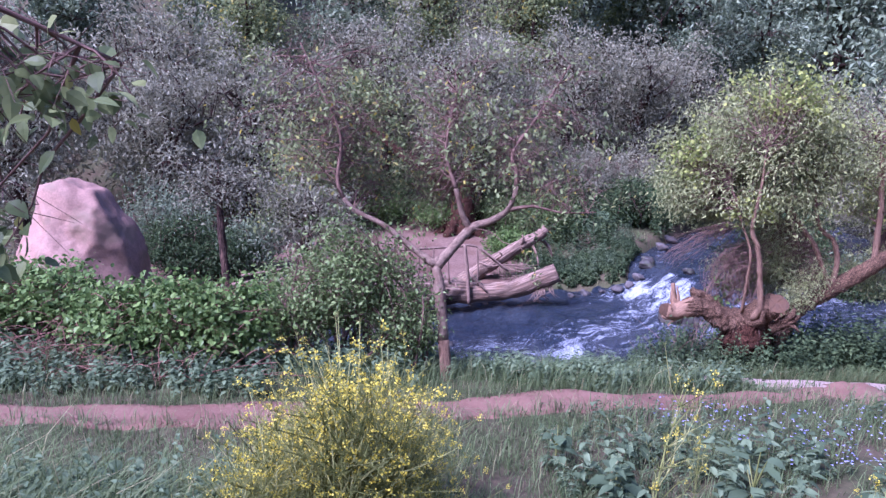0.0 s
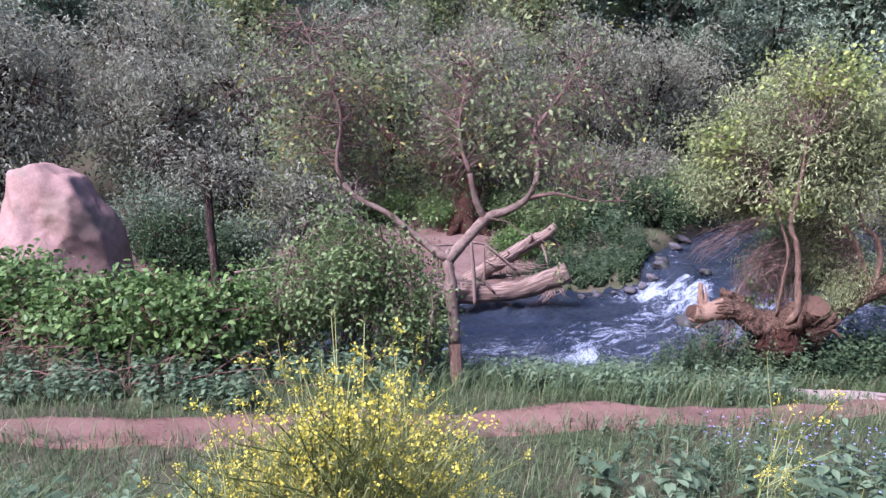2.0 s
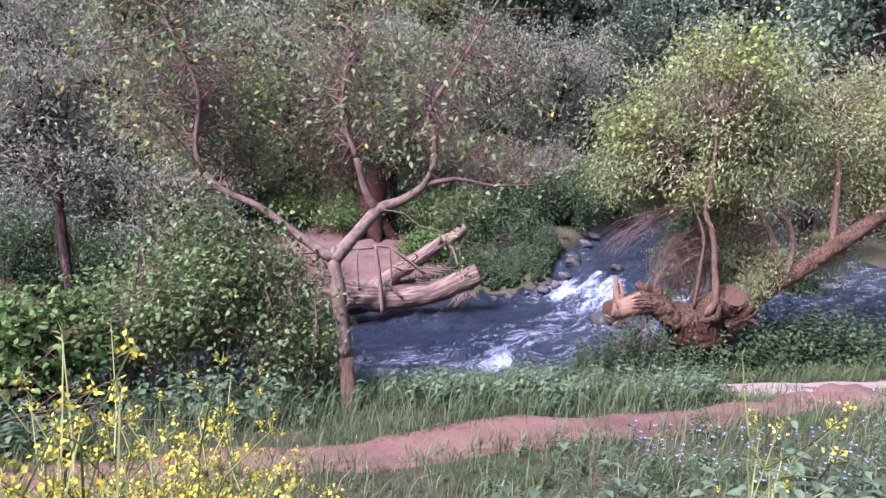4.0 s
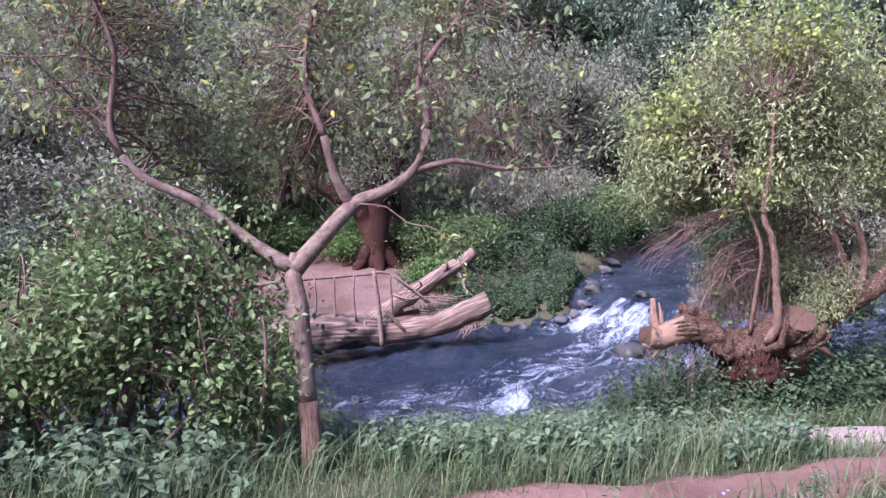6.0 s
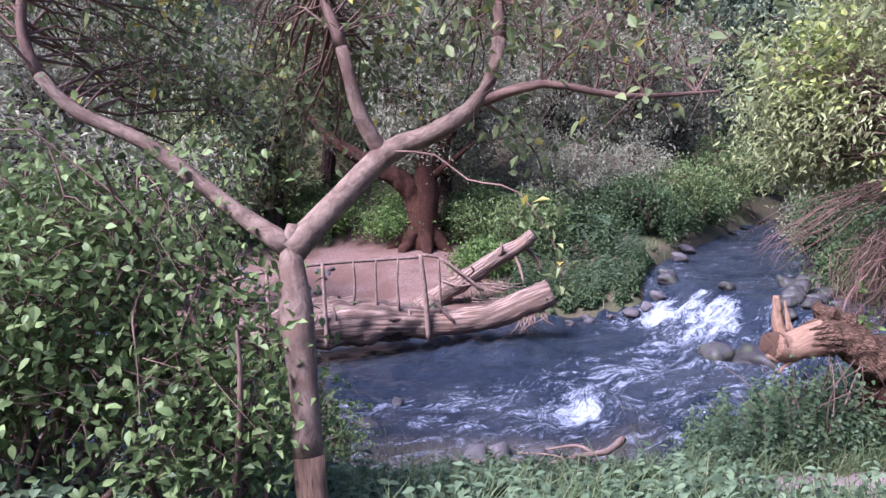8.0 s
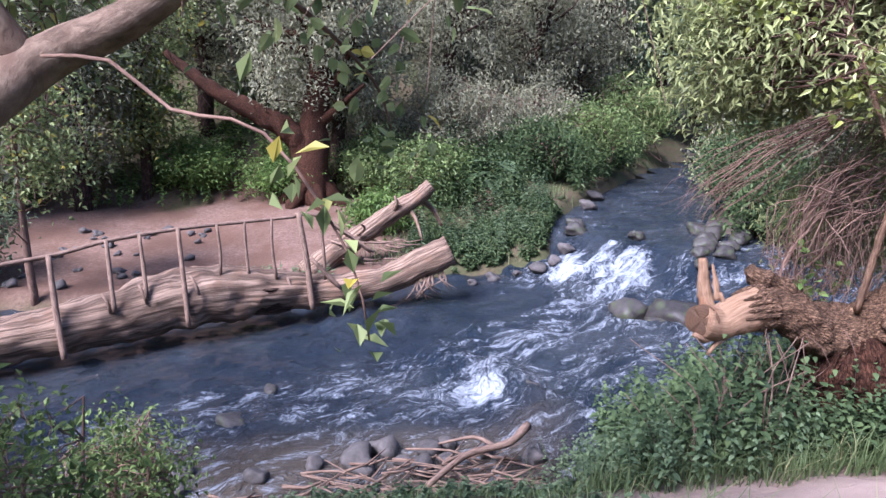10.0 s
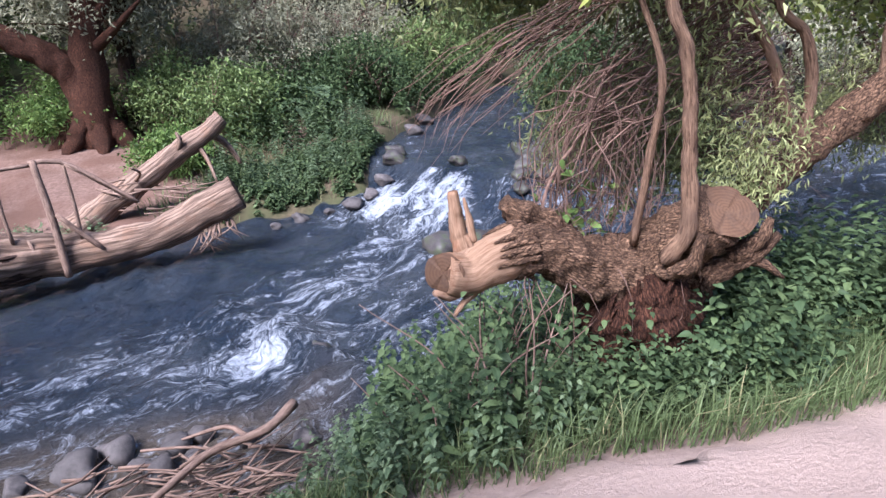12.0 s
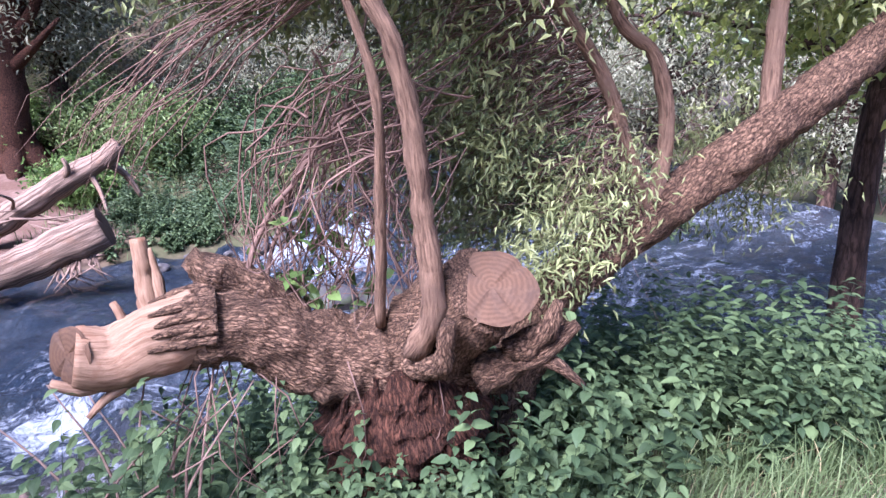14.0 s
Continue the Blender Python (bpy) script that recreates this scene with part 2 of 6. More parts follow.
def path_material(name, gain):
    m, nt, p = node_material(name)
    v = coords(nt)
    n1, n2 = noise_tex(nt, v, 1.7, 6), noise_tex(nt, v, 22, 8, 0.7)
    c = ramp(nt, n1, [(0.35, (0.23, 0.13, 0.10)), (0.65, (0.37, 0.24, 0.195))])
    c = mixed(nt, 0.5, c, ramp(nt, n2, [(0.3, (0.20, 0.12, 0.095)), (0.7, (0.38, 0.26, 0.21))]))
    vor = add(nt, "ShaderNodeTexVoronoi", Scale=38.0, Randomness=1.0)
    nt.links.new(v, vor.inputs["Vector"])
    c = mixed(nt, ramp(nt, vor.outputs["Distance"], [(0.10, (0.6, 0.6, 0.6)), (0.16, (0, 0, 0))]), c, (0.52, 0.46, 0.42))
    c = mixed(nt, gain, c, (0.60, 0.49, 0.42))
    c = mixed(nt, 1.0, c, (0.68, 0.66, 0.64) if gain else (0.55, 0.49, 0.44), "MULTIPLY")
    nt.links.new(c, p.inputs["Base Color"])
    p.inputs["Roughness"].default_value = 0.9
    p.inputs["Specular IOR Level"].default_value = 0.1
    bump(nt, p, mixed(nt, 0.5, n1, n2), 0.9, 0.04)
    return m


def calc(nt, kind, a, b, c=None):
    n = nt.nodes.new("ShaderNodeMath")
    n.operation = kind
    for sock, v in zip(n.inputs, (a, b, c)):
        if isinstance(v, (int, float)):
            sock.default_value = v
        elif v is not None:
            nt.links.new(v, sock)
    return n.outputs[0]


def water_material():
    """Murky water with foam torn into streaks and lace along the current."""
    m, nt, p = node_material("river_water")
    turn = nt.nodes.new("ShaderNodeMapping")
    turn.inputs["Rotation"].default_value = (0, 0, radians(-26))
    nt.links.new(coords(nt), turn.inputs[0])
    eddy = add(nt, "ShaderNodeTexNoise", Scale=1.1, Detail=4.0)
    nt.links.new(turn.outputs[0], eddy.inputs["Vector"])
    warp = nt.nodes.new("ShaderNodeVectorMath")
    warp.operation = "MULTIPLY_ADD"
    nt.links.new(eddy.outputs["Color"], warp.inputs[0])
    warp.inputs[1].default_value = (0.8, 0.8, 0.0)
    nt.links.new(turn.outputs[0], warp.inputs[2])

    def along(scale):
        mp = nt.nodes.new("ShaderNodeMapping")
        mp.inputs["Scale"].default_value = scale
        nt.links.new(warp.outputs[0], mp.inputs[0])
        return mp.outputs[0]
    streak = noise_tex(nt, along((1.0, 3.0, 1.0)), 1.5, 8, 0.65, 0.5)
    lace = noise_tex(nt, along((1.0, 1.7, 1.0)), 6.5, 8, 0.72, 1.6)
    thread = noise_tex(nt, along((1.0, 2.4, 1.0)), 2.6, 5, 0.6, 1.2)
    thread = calc(nt, "SUBTRACT", 1.0, calc(nt, "ABSOLUTE", calc(nt, "MULTIPLY_ADD", thread, 9.0, -4.5), 0.0))
    f = attribute(nt, "foam")
    amount = calc(nt, "MULTIPLY_ADD", calc(nt, "SUBTRACT", streak, 0.5), 1.9, f)
    amount = calc(nt, "MULTIPLY_ADD", calc(nt, "SUBTRACT", lace, 0.5), 1.9, amount)
    amount = calc(nt, "MULTIPLY_ADD", calc(nt, "MAXIMUM", thread, 0.0), calc(nt, "MULTIPLY", f, 0.28), amount)
    mask = ramp(nt, amount, [(0.42, (0, 0, 0)), (0.64, (0.28, 0.28, 0.28)), (1.0, (0.95, 0.95, 0.95))])
    murk = mixed(nt, ramp(nt, noise_tex(nt, turn.outputs[0], 0.8, 4), [(0.4, (0, 0, 0)), (0.65, (1, 1, 1))]), (0.012, 0.018, 0.028), (0.030, 0.036, 0.044))
    murk = mixed(nt, attribute(nt, "shoal"), murk, (0.085, 0.068, 0.052))
    nt.links.new(mixed(nt, mask, murk, (0.36, 0.39, 0.44)), p.inputs["Base Color"])
    nt.links.new(ramp(nt, mask, [(0.0, (0.05, 0.05, 0.05)), (1.0, (0.7, 0.7, 0.7))]), p.inputs["Roughness"])
    p.inputs["IOR"].default_value = 1.33
    ripple = noise_tex(nt, along((1.0, 1.5, 1.0)), 3.4, 6, 0.6, 0.4)
    bump(nt, p, mixed(nt, 0.35, ripple, lace), 1.0, 0.2)
    return m


M_GROUND, M_PATH, M_DUST, M_WATER = ground_material(), path_material("trodden_earth", 0.0), path_material("pale_dust", 0.55), water_material()


# ---- mesh tools ----
def smoothstep(a, b, x):
    t = np.clip((np.asarray(x, float) - a) / (b - a), 0, 1)
    return t * t * (3 - 2 * t)


class Shape:
    """Collects vertices and faces of one mesh."""

    def __init__(self):
        self.v, self.f, self.n, self.limb = [], [], 0, []

    def put(self, verts, faces):
        self.v.append(np.asarray(verts, float))
        self.f.extend((np.asarray(faces) + self.n).tolist())
        self.n += len(verts)
        return self

    def put_quadmix(self, verts, faces, limb=None):
        self.v.append(np.asarray(verts, float))
        if limb is not None:
            self.limb.append((self.n, limb))
        self.f.extend([[i + self.n for i in f] for f in faces])
        self.n += len(verts)
        return self

    def mesh(self, name, material, smooth=True):
        me = bpy.data.meshes.new(name)
        v = np.concatenate(self.v) if self.v else np.zeros((0, 3))
        me.from_pydata(v.tolist(), [], self.f)
        me.materials.append(material)
        if self.limb:
            all_limb = np.zeros((len(v), 3), np.float32)
            for start, values in self.limb:
                all_limb[start:start + len(values)] = values
            me.attributes.new("limb", "FLOAT_VECTOR", "POINT").data.foreach_set("vector", all_limb.ravel())
        if smooth:
            me.polygons.foreach_set("use_smooth", np.ones(len(me.polygons), bool))
        me.update()
        return me


def thing(name, at=(0, 0, 0), label="", category="", group="", kind="", turn=0.0):
    ob = new(name)
    ob.empty_display_size = 0.1
    ob.matrix_basis = pose(*at, 0, 0, turn)
    return tagged(ob, label, category, group, kind)


def part(name, shape, material, parent=None, label="", smooth=True):
    """One mesh object under a thing; the shape is in the thing's own coordinates."""
    ob = new(name, shape.mesh(name, material, smooth))
    ob.parent = parent
    return tagged(ob, label)


def wobble(v, amount, scale, seed=0.0):
    """Moves points by a smooth noise field."""
    out = np.array(v, float)
    for i, q in enumerate(out):
        out[i] += np.array(noise.noise_vector(Vector(q * scale + seed))) * amount
    return out


def spline(points, radii, step):
    """Catmull-Rom through the points, about step apart."""
    P, R = np.asarray(points, float), np.asarray(radii, float)
    A = np.vstack([2 * P[0] - P[1], P, 2 * P[-1] - P[-2]])
    out, rr = [], []
    for i in range(len(P) - 1):
        k = max(1, int(np.linalg.norm(P[i + 1] - P[i]) / step))
        for t in np.arange(k) / k:
            a, b, c, d = A[i:i + 4]
            out.append(0.5 * (2 * b + (c - a) * t + (2 * a - 5 * b + 4 * c - d) * t * t + (3 * b - a - 3 * c + d) * t ** 3))
            rr.append(R[i] + (R[i + 1] - R[i]) * t)
    return np.array(out + [P[-1]]), np.array(rr + [R[-1]])


def tube(shape, pts, radii, sides=6, knots=0.0, scale=3.0, seed=0.0, cap=True):
    """A limb along pts; knots: how uneven its skin is, as a share of the radius."""
    pts, radii = np.asarray(pts, float), np.asarray(radii, float)
    n = len(pts)
    tan = np.gradient(pts, axis=0)
    tan /= np.linalg.norm(tan, axis=1)[:, None] + 1e-9
    ref = np.array([0.31, 0.17, 0.93]) if abs(tan[0][2]) < 0.8 else np.array([0.95, 0.2, 0.1])
    u = np.cross(tan, ref)
    u /= np.linalg.norm(u, axis=1)[:, None] + 1e-9
    w = np.cross(tan, u)
    a = np.arange(sides) * 2 * math.pi / sides
    ring = u[:, None] * np.cos(a)[None, :, None] + w[:, None] * np.sin(a)[None, :, None]
    r = np.repeat(radii[:, None], sides, 1)
    if knots:
        for i in range(n):
            for j in range(sides):
                q = Vector((pts[i] + ring[i, j] * radii[i]) * scale + seed)
                r[i, j] *= 1 + knots * (noise.noise(q) + 0.5 * noise.noise(q * 3.1))
    v = (pts[:, None] + ring * r[..., None]).reshape(-1, 3)
    i, j = np.meshgrid(np.arange(n - 1), np.arange(sides), indexing="ij")
    k = (j + 1) % sides
    f = np.stack([i * sides + j, i * sides + k, (i + 1) * sides + k, (i + 1) * sides + j], -1).reshape(-1, 4)
    faces = f.tolist()
    if cap:
        faces.append(list(range(sides))[::-1])
        faces.append([(n - 1) * sides + q for q in range(sides)])
    along = np.concatenate([[0], np.cumsum(np.linalg.norm(np.diff(pts, axis=0), axis=1))]) + pts[0].sum() * 3.7
    mean = max(float(np.mean(radii)), 0.004)
    limb = np.stack([np.broadcast_to(np.cos(a) * mean, (n, sides)), np.broadcast_to(np.sin(a) * mean, (n, sides)), np.repeat(along[:, None], sides, 1)], -1).reshape(-1, 3)
    shape.put_quadmix(v, faces, limb)
    return shape


def unit(a):
    return a / (np.linalg.norm(a, axis=-1, keepdims=True) + 1e-9)


def leaves(shape, at, way, length, width, fold=0.25, droop=0.15, normal=None, fine=False):
    """Leaves of two folded halves each: at, way (N x 3), length and width (N). fine: rounder outline, curved along the midrib."""
    at, way = np.asarray(at, float), unit(np.asarray(way, float))
    N = len(at)
    if N == 0:
        return shape
    length, width = np.broadcast_to(length, N), np.broadcast_to(width, N)
    up = rng.normal(size=(N, 3)) * 0.6 + np.array([0, 0, 1.0]) if normal is None else normal
    side = unit(np.cross(way, up))
    nrm = np.cross(side, way)
    if fine:
        def mark(f, w, sgn):
            return at + way * (length * f)[:, None] - nrm * (length * droop * f * f)[:, None] + (side * sgn + nrm * fold) * (width * w / 2)[:, None]
        def rib(f):
            return at + way * (length * f)[:, None] - nrm * (length * droop * f * f)[:, None]
        v = np.stack([at, mark(0.2, 0.8, 1), mark(0.48, 0.98, 1), mark(0.76, 0.55, 1), rib(1.0), mark(0.76, 0.55, -1), mark(0.48, 0.98, -1), mark(0.2, 0.8, -1), rib(0.35), rib(0.7)], 1).reshape(-1, 3)
        b = np.arange(N)[:, None] * 10
        tri = [(0, 1, 8), (1, 2, 8), (2, 9, 8), (2, 3, 9), (3, 4, 9), (0, 8, 7), (7, 8, 6), (6, 8, 9), (6, 9, 5), (5, 9, 4)]
        f = np.concatenate([b + list(q) for q in tri], 1).reshape(-1, 3)
        return shape.put(v, f)
    mid = at + way * (length * 0.45)[:, None]
    tip = at + way * length[:, None] - nrm * (length * droop)[:, None]
    lift = nrm * (width * fold)[:, None]
    l = mid - side * (width / 2)[:, None] + lift
    r = mid + side * (width / 2)[:, None] + lift
    v = np.stack([at, r, tip, l], 1).reshape(-1, 3)
    b = np.arange(N)[:, None] * 4
    f = np.concatenate([b + [0, 1, 2], b + [0, 2, 3]], 1).reshape(-1, 3)
    return shape.put(v, f)


def blades(shape, at, height, width, lean):
    """Grass blades, bent over: five points and three faces each."""
    at = np.asarray(at, float)
    N = len(at)
    a = rng.uniform(0, 2 * math.pi, N)
    d = np.stack([np.cos(a), np.sin(a), np.zeros(N)], 1)
    s = np.stack([-np.sin(a), np.cos(a), np.zeros(N)], 1)
    bend = d * (height * rng.uniform(0.25, 1.15, N))[:, None] + np.asarray(lean)[None, :] * height[:, None]
    up = np.array([0, 0, 1.0])
    m = at + bend * 0.3 + up * (height * 0.6)[:, None]
    t = at + bend + up * (height * rng.uniform(0.75, 1.0, N))[:, None]
    w = (s * (width / 2)[:, None])
    v = np.stack([at - w, at + w, m + w * 0.8, m - w * 0.8, t], 1).reshape(-1, 3)
    b = np.arange(N)[:, None] * 5
    f = np.concatenate([b + [0, 1, 2], b + [0, 2, 3], b + [3, 2, 4]], 1).reshape(-1, 3)
    return shape.put(v, f)


# ---- the lie of the land ----
def water_level(x, y):
    """The river's surface: a low pool, a standing wave, a run, the cascade, and the reach above it."""
    s = 0.9 * np.asarray(x, float) + 0.43 * np.asarray(y, float)
    return np.interp(s, [-20, 8.2, 9.2, 12.4, 13.1, 13.9, 14.4, 60], [-2.35, -2.12, -1.98, -1.80, -1.62, -1.18, -1.12, -0.5])


def shore_near(x):
    return np.interp(x, [-30, -6, -0.6, 2.9, 3.8, 5.5, 7.5, 9, 10.5, 13.5, 14.8, 16, 18, 22, 34], [11.5, 12.1, 13.0, 12.9, 13.6, 14.2, 13.8, 12.9, 12.2, 13.2, 17, 24, 31, 40, 60])


def shore_far(x):
    return np.interp(x, [-30, -12, -4, 0, 3, 5.3, 6.0, 7.2, 10.4, 17, 25, 34], [21, 19, 18.4, 18.1, 18.6, 19.0, 20.4, 22.0, 26.2, 35, 46, 62])


def land(x, y):
    """Height of the ground."""
    x, y = np.asarray(x, float), np.asarray(y, float)
    zw = water_level(x, y)
    g = np.interp(y, [-60, -4, 0, 1.5, 3.1, 4.3, 6, 7, 8, 9, 10, 11, 13], [4, 2.0, 1.6, 1.15, 0.62, 0.4, 0.24, 0.14, -0.12, -0.42, -0.78, -1.1, -1.3])
    g = g + 0.75 * smoothstep(-2.2, -4.4, x) * smoothstep(6.5, 9.5, y)
    # unseen hills added behind and beside the walker to block low skylight
    unseen_ridge = np.maximum(17 * smoothstep(13, 44, -0.819 * x - 0.574 * y), np.maximum(14 * smoothstep(10, 40, -y), 13 * smoothstep(24, 52, x)))
    g = g + unseen_ridge * smoothstep(14, 0, y)
    d = shore_near(x) - y
    near = zw - 0.35 + (g - zw + 0.35) * smoothstep(-0.25, 2.7, d)
    near = np.where(d > 2.7, g, near)
    e = y - shore_far(x)
    far = zw - 0.35 + 0.6 * smoothstep(-0.2, 0.9, e) + 0.45 * smoothstep(0.9, 6, e) + 0.55 * np.maximum(0, e - 6.5) * (1 - 0.5 * smoothstep(20, 60, e))
    isle = np.exp(-(((x - 10.6) * 0.75 + (y - 20.2) * -0.66) / 1.5) ** 2 - (((x - 10.6) * 0.66 + (y - 20.2) * 0.75) / 3.2) ** 2)
    bed = zw - 0.7 + 1.15 * isle
    h = np.where(d > -0.25, near, np.where(e > -0.2, far, bed))
    return h


def bumpy(x, y):
    """Small unevenness of the ground."""
    return 0.035 * np.sin(2.1 * x + 1.3 * np.sin(1.7 * y)) * np.sin(1.9 * y + 0.7) + 0.02 * np.sin(5.3 * x + 2 * y) * np.sin(4.7 * y - x)


def soil(x, y):
    return land(x, y) + bumpy(np.asarray(x, float), np.asarray(y, float))


def sheet(xs, ys, height):
    X, Y = np.meshgrid(xs, ys)
    Z = height(X, Y)
    nx, ny = len(xs), len(ys)
    i, j = np.meshgrid(np.arange(ny - 1), np.arange(nx - 1), indexing="ij")
    f = np.stack([i * nx + j, i * nx + j + 1, (i + 1) * nx + j + 1, (i + 1) * nx + j], -1).reshape(-1, 4)
    return np.stack([X, Y, Z], -1).reshape(-1, 3), f


def spread(lo, fine_lo, fine_hi, hi, step, grow=1.25):
    mid = np.arange(fine_lo, fine_hi + step, step)
    a, b, s = [], [], step
    p = fine_lo
    while p > lo:
        s *= grow
        p -= s
        a.append(p)
    p, s = mid[-1], step
    while p < hi:
        s *= grow
        p += s
        b.append(p)
    return np.concatenate([a[::-1], mid, b])


def attribute_of(me, name, values):
    me.attributes.new(name, "FLOAT", "POINT").data.foreach_set("value", np.asarray(values, np.float32))


gv, gf = sheet(spread(-400, -9, 14, 400, 0.16), spread(-300, -1, 27, 500, 0.16), soil)
ground = new("ground", Shape().put(gv, gf).mesh("ground", M_GROUND))
tagged(ground, "earthy riverbank sloping down to the stream", "ground", kind="structure")
gx, gy = gv[:, 0], gv[:, 1]
ge, gd = gy - shore_far(gx), shore_near(gx) - gy
edge = 0.5 * np.sin(1.7 * gx + np.sin(gy)) + 0.3 * np.sin(3.3 * gx - 1.9 * gy)
sandy = smoothstep(0.2, 0.7, ge) * smoothstep(7.6, 6.0, ge + edge) * smoothstep(3.4, 2.2, gx + 0.6 * edge) * smoothstep(-14, -9, gx)
sandy = np.maximum(sandy, 0.8 * np.exp(-((gx - 5.2) / 1.1) ** 2 - ((gy - 21.8) / 0.7) ** 2))
sandy = np.maximum(sandy, 0.8 * smoothstep(8.2, 8.8, gy) * smoothstep(-0.2, 0.6, gd + edge) * smoothstep(2.4, 3.0, gx) * smoothstep(10.6, 10.1, gy + 0.3 * edge))
attribute_of(ground.data, "sand", sandy)
dust_line = np.interp(gx, [2.4, 3.7, 5.0, 7, 12, 18], [9.5, 9.25, 9.1, 9.05, 8.9, 8.2])
attribute_of(ground.data, "dust", smoothstep(1.25, 0.8, np.abs(gy - dust_line) + 0.25 * edge) * smoothstep(2.4, 3.0, gx) * smoothstep(20, 18, gx))
attribute_of(ground.data, "wet", np.maximum(smoothstep(0.7, 0.0, gd), 0) * smoothstep(0.4, -0.1, ge))


def strip(name, centre, widths, label, m):
    """A trodden path laid on the ground, its rim ragged and sunk below the soil."""
    c, w = spline(np.c_[centre, np.zeros(len(centre))], widths, 0.06)
    t = unit(np.gradient(c, axis=0))
    s = np.stack([-t[:, 1], t[:, 0], np.zeros(len(c))], 1)
    across = np.linspace(-1, 1, 13)
    rows = []
    for k, q in enumerate(across):
        rag = np.array([1 + 0.3 * noise.noise((a * 1.1, b * 1.1, 2 * q)) + 0.25 * noise.noise((a * 3.7, b * 3.7, 3 * q)) for a, b, _ in c])
        p = c + s * (q * w * rag)[:, None]
        p[:, 2] = soil(p[:, 0], p[:, 1]) + 0.03 - 0.12 * max(0, abs(q) - 0.83) / 0.17
        rows.append(p)
    v = np.stack(rows, 1).reshape(-1, 3)
    n = len(across)
    i, j = np.meshgrid(np.arange(len(c) - 1), np.arange(n - 1), indexing="ij")
    f = np.stack([i * n + j, (i + 1) * n + j, (i + 1) * n + j + 1, i * n + j + 1], -1).reshape(-1, 4)
    f = f[:, ::-1]
    ob = new(name, Shape().put(v, f).mesh(name, m))
    return tagged(ob, label, "path", kind="structure")


strip("path", [(-16, 4.6), (-9, 5.2), (-4, 5.8), (-2.4, 6.0), (0.5, 6.6), (2.1, 7.0), (3.4, 7.3), (4.4, 7.75), (5.3, 8.5)],
      [0.3, 0.3, 0.3, 0.32, 0.34, 0.36, 0.3, 0.34, 0.3], "trodden reddish earth path through the weeds", M_PATH)
strip("path", [(2.4, 9.5), (3.7, 9.25), (5.0, 9.1), (7, 9.05), (12, 8.9), (18, 8.2)], [0.4, 0.9, 0.98, 1.0, 1.0, 1.0], "pale dusty earth path beside the nettles", M_DUST)


def river_surface(x, y):
    z = water_level(x, y)
    s, c = 0.9 * x + 0.43 * y, -0.43 * x + 0.9 * y
    rough = 0.3 + 1.0 * np.exp(-((s - 8.9) / 0.9) ** 2) + 1.2 * np.exp(-((s - 12.7) / 1.2) ** 2)
    z = z + rough * (0.05 * np.sin(4.1 * s + 1.3 * np.sin(2.2 * c)) * np.sin(2.7 * c + 0.8 * s) + 0.028 * np.sin(9 * s + 2.1 * np.sin(3.7 * c + s)) * np.sin(6.1 * c - 1.1 * s))
    z = z + 0.13 * np.exp(-((s - 9.1) / 0.22) ** 2 - ((c - 11.7) / 0.7) ** 2) - 0.10 * np.exp(-((s - 9.7) / 0.35) ** 2 - ((c - 11.6) / 0.8) ** 2)
    z = z + 0.10 * np.exp(-((s - 10.2) / 0.3) ** 2 - ((c - 10.3) / 0.5) ** 2)
    return z


wv, wf = sheet(spread(-60, -6, 10, 60, 0.055, 1.2), spread(10.5, 12, 21, 70, 0.055, 1.2), river_surface)
wx, wy = wv[:, 0], wv[:, 1]
inside = (wy > shore_near(wx) - 1.7) & (wy < shore_far(wx) + 1.2)
keep = inside[wf].all(1)
used = np.unique(wf[keep])
remap = np.zeros(len(wv), int)
remap[used] = np.arange(len(used))
wet = wv[used]
ws, wc = 0.9 * wet[:, 0] + 0.43 * wet[:, 1], -0.43 * wet[:, 0] + 0.9 * wet[:, 1]
churn = 0.25 + np.exp(-((ws - 8.8) / 1.0) ** 2) + 1.4 * np.exp(-((ws - 13.0) / 1.0) ** 2)
wet[:, 2] += churn * np.array([0.09 * noise.noise((a * 1.8, b * 3.4, 0.3)) + 0.045 * noise.noise((a * 5.5, b * 8.0, 1.7)) for a, b in zip(ws, wc)])
river = new("water", Shape().put(wet, remap[wf[keep]]).mesh("water", M_WATER))
tagged(river, "dark rushing stream with white foam over a small cascade", "water", kind="structure")
ragged = 0.25 * np.sin(3.1 * wc + 1.3 * np.sin(5.3 * wc)) + 0.12 * np.sin(11 * wc)
chute = smoothstep(12.2, 13.0, wc) * smoothstep(15.6, 14.6, wc)
foam = (0.64 * np.exp(-((ws + ragged - 13.3) / 0.55) ** 2) + 0.46 * np.exp(-((ws + ragged - 12.3) / 0.8) ** 2)) * chute
tail = np.exp(-((wc - 13.4 + 0.38 * (12.5 - ws)) / 0.7) ** 2) * smoothstep(4.5, 9.0, ws) * smoothstep(13.0, 11.8, ws)
foam = np.maximum(foam, 0.5 * tail)
foam = np.maximum(foam, 0.74 * np.exp(-((ws - 8.7) / 0.52) ** 2 - ((wc - 11.75) / 0.62) ** 2) * smoothstep(9.45, 9.1, ws))
foam = np.maximum(foam, 0.45 * np.exp(-((wc - 12.1) / 0.75) ** 2) * smoothstep(4.0, 7.5, ws) * smoothstep(9.3, 8.8, ws))
foam = np.maximum(foam, 0.5 * np.exp(-((ws - 9.9) / 0.4) ** 2 - ((wc - 10.35) / 0.5) ** 2))
foam = np.maximum(foam, 0.40 * np.exp(-((ws - 11.0) / 0.9) ** 2 - ((wc - 11.0) / 0.5) ** 2))
foam = np.maximum(foam, 0.2 * smoothstep(13.6, 14.4, ws))
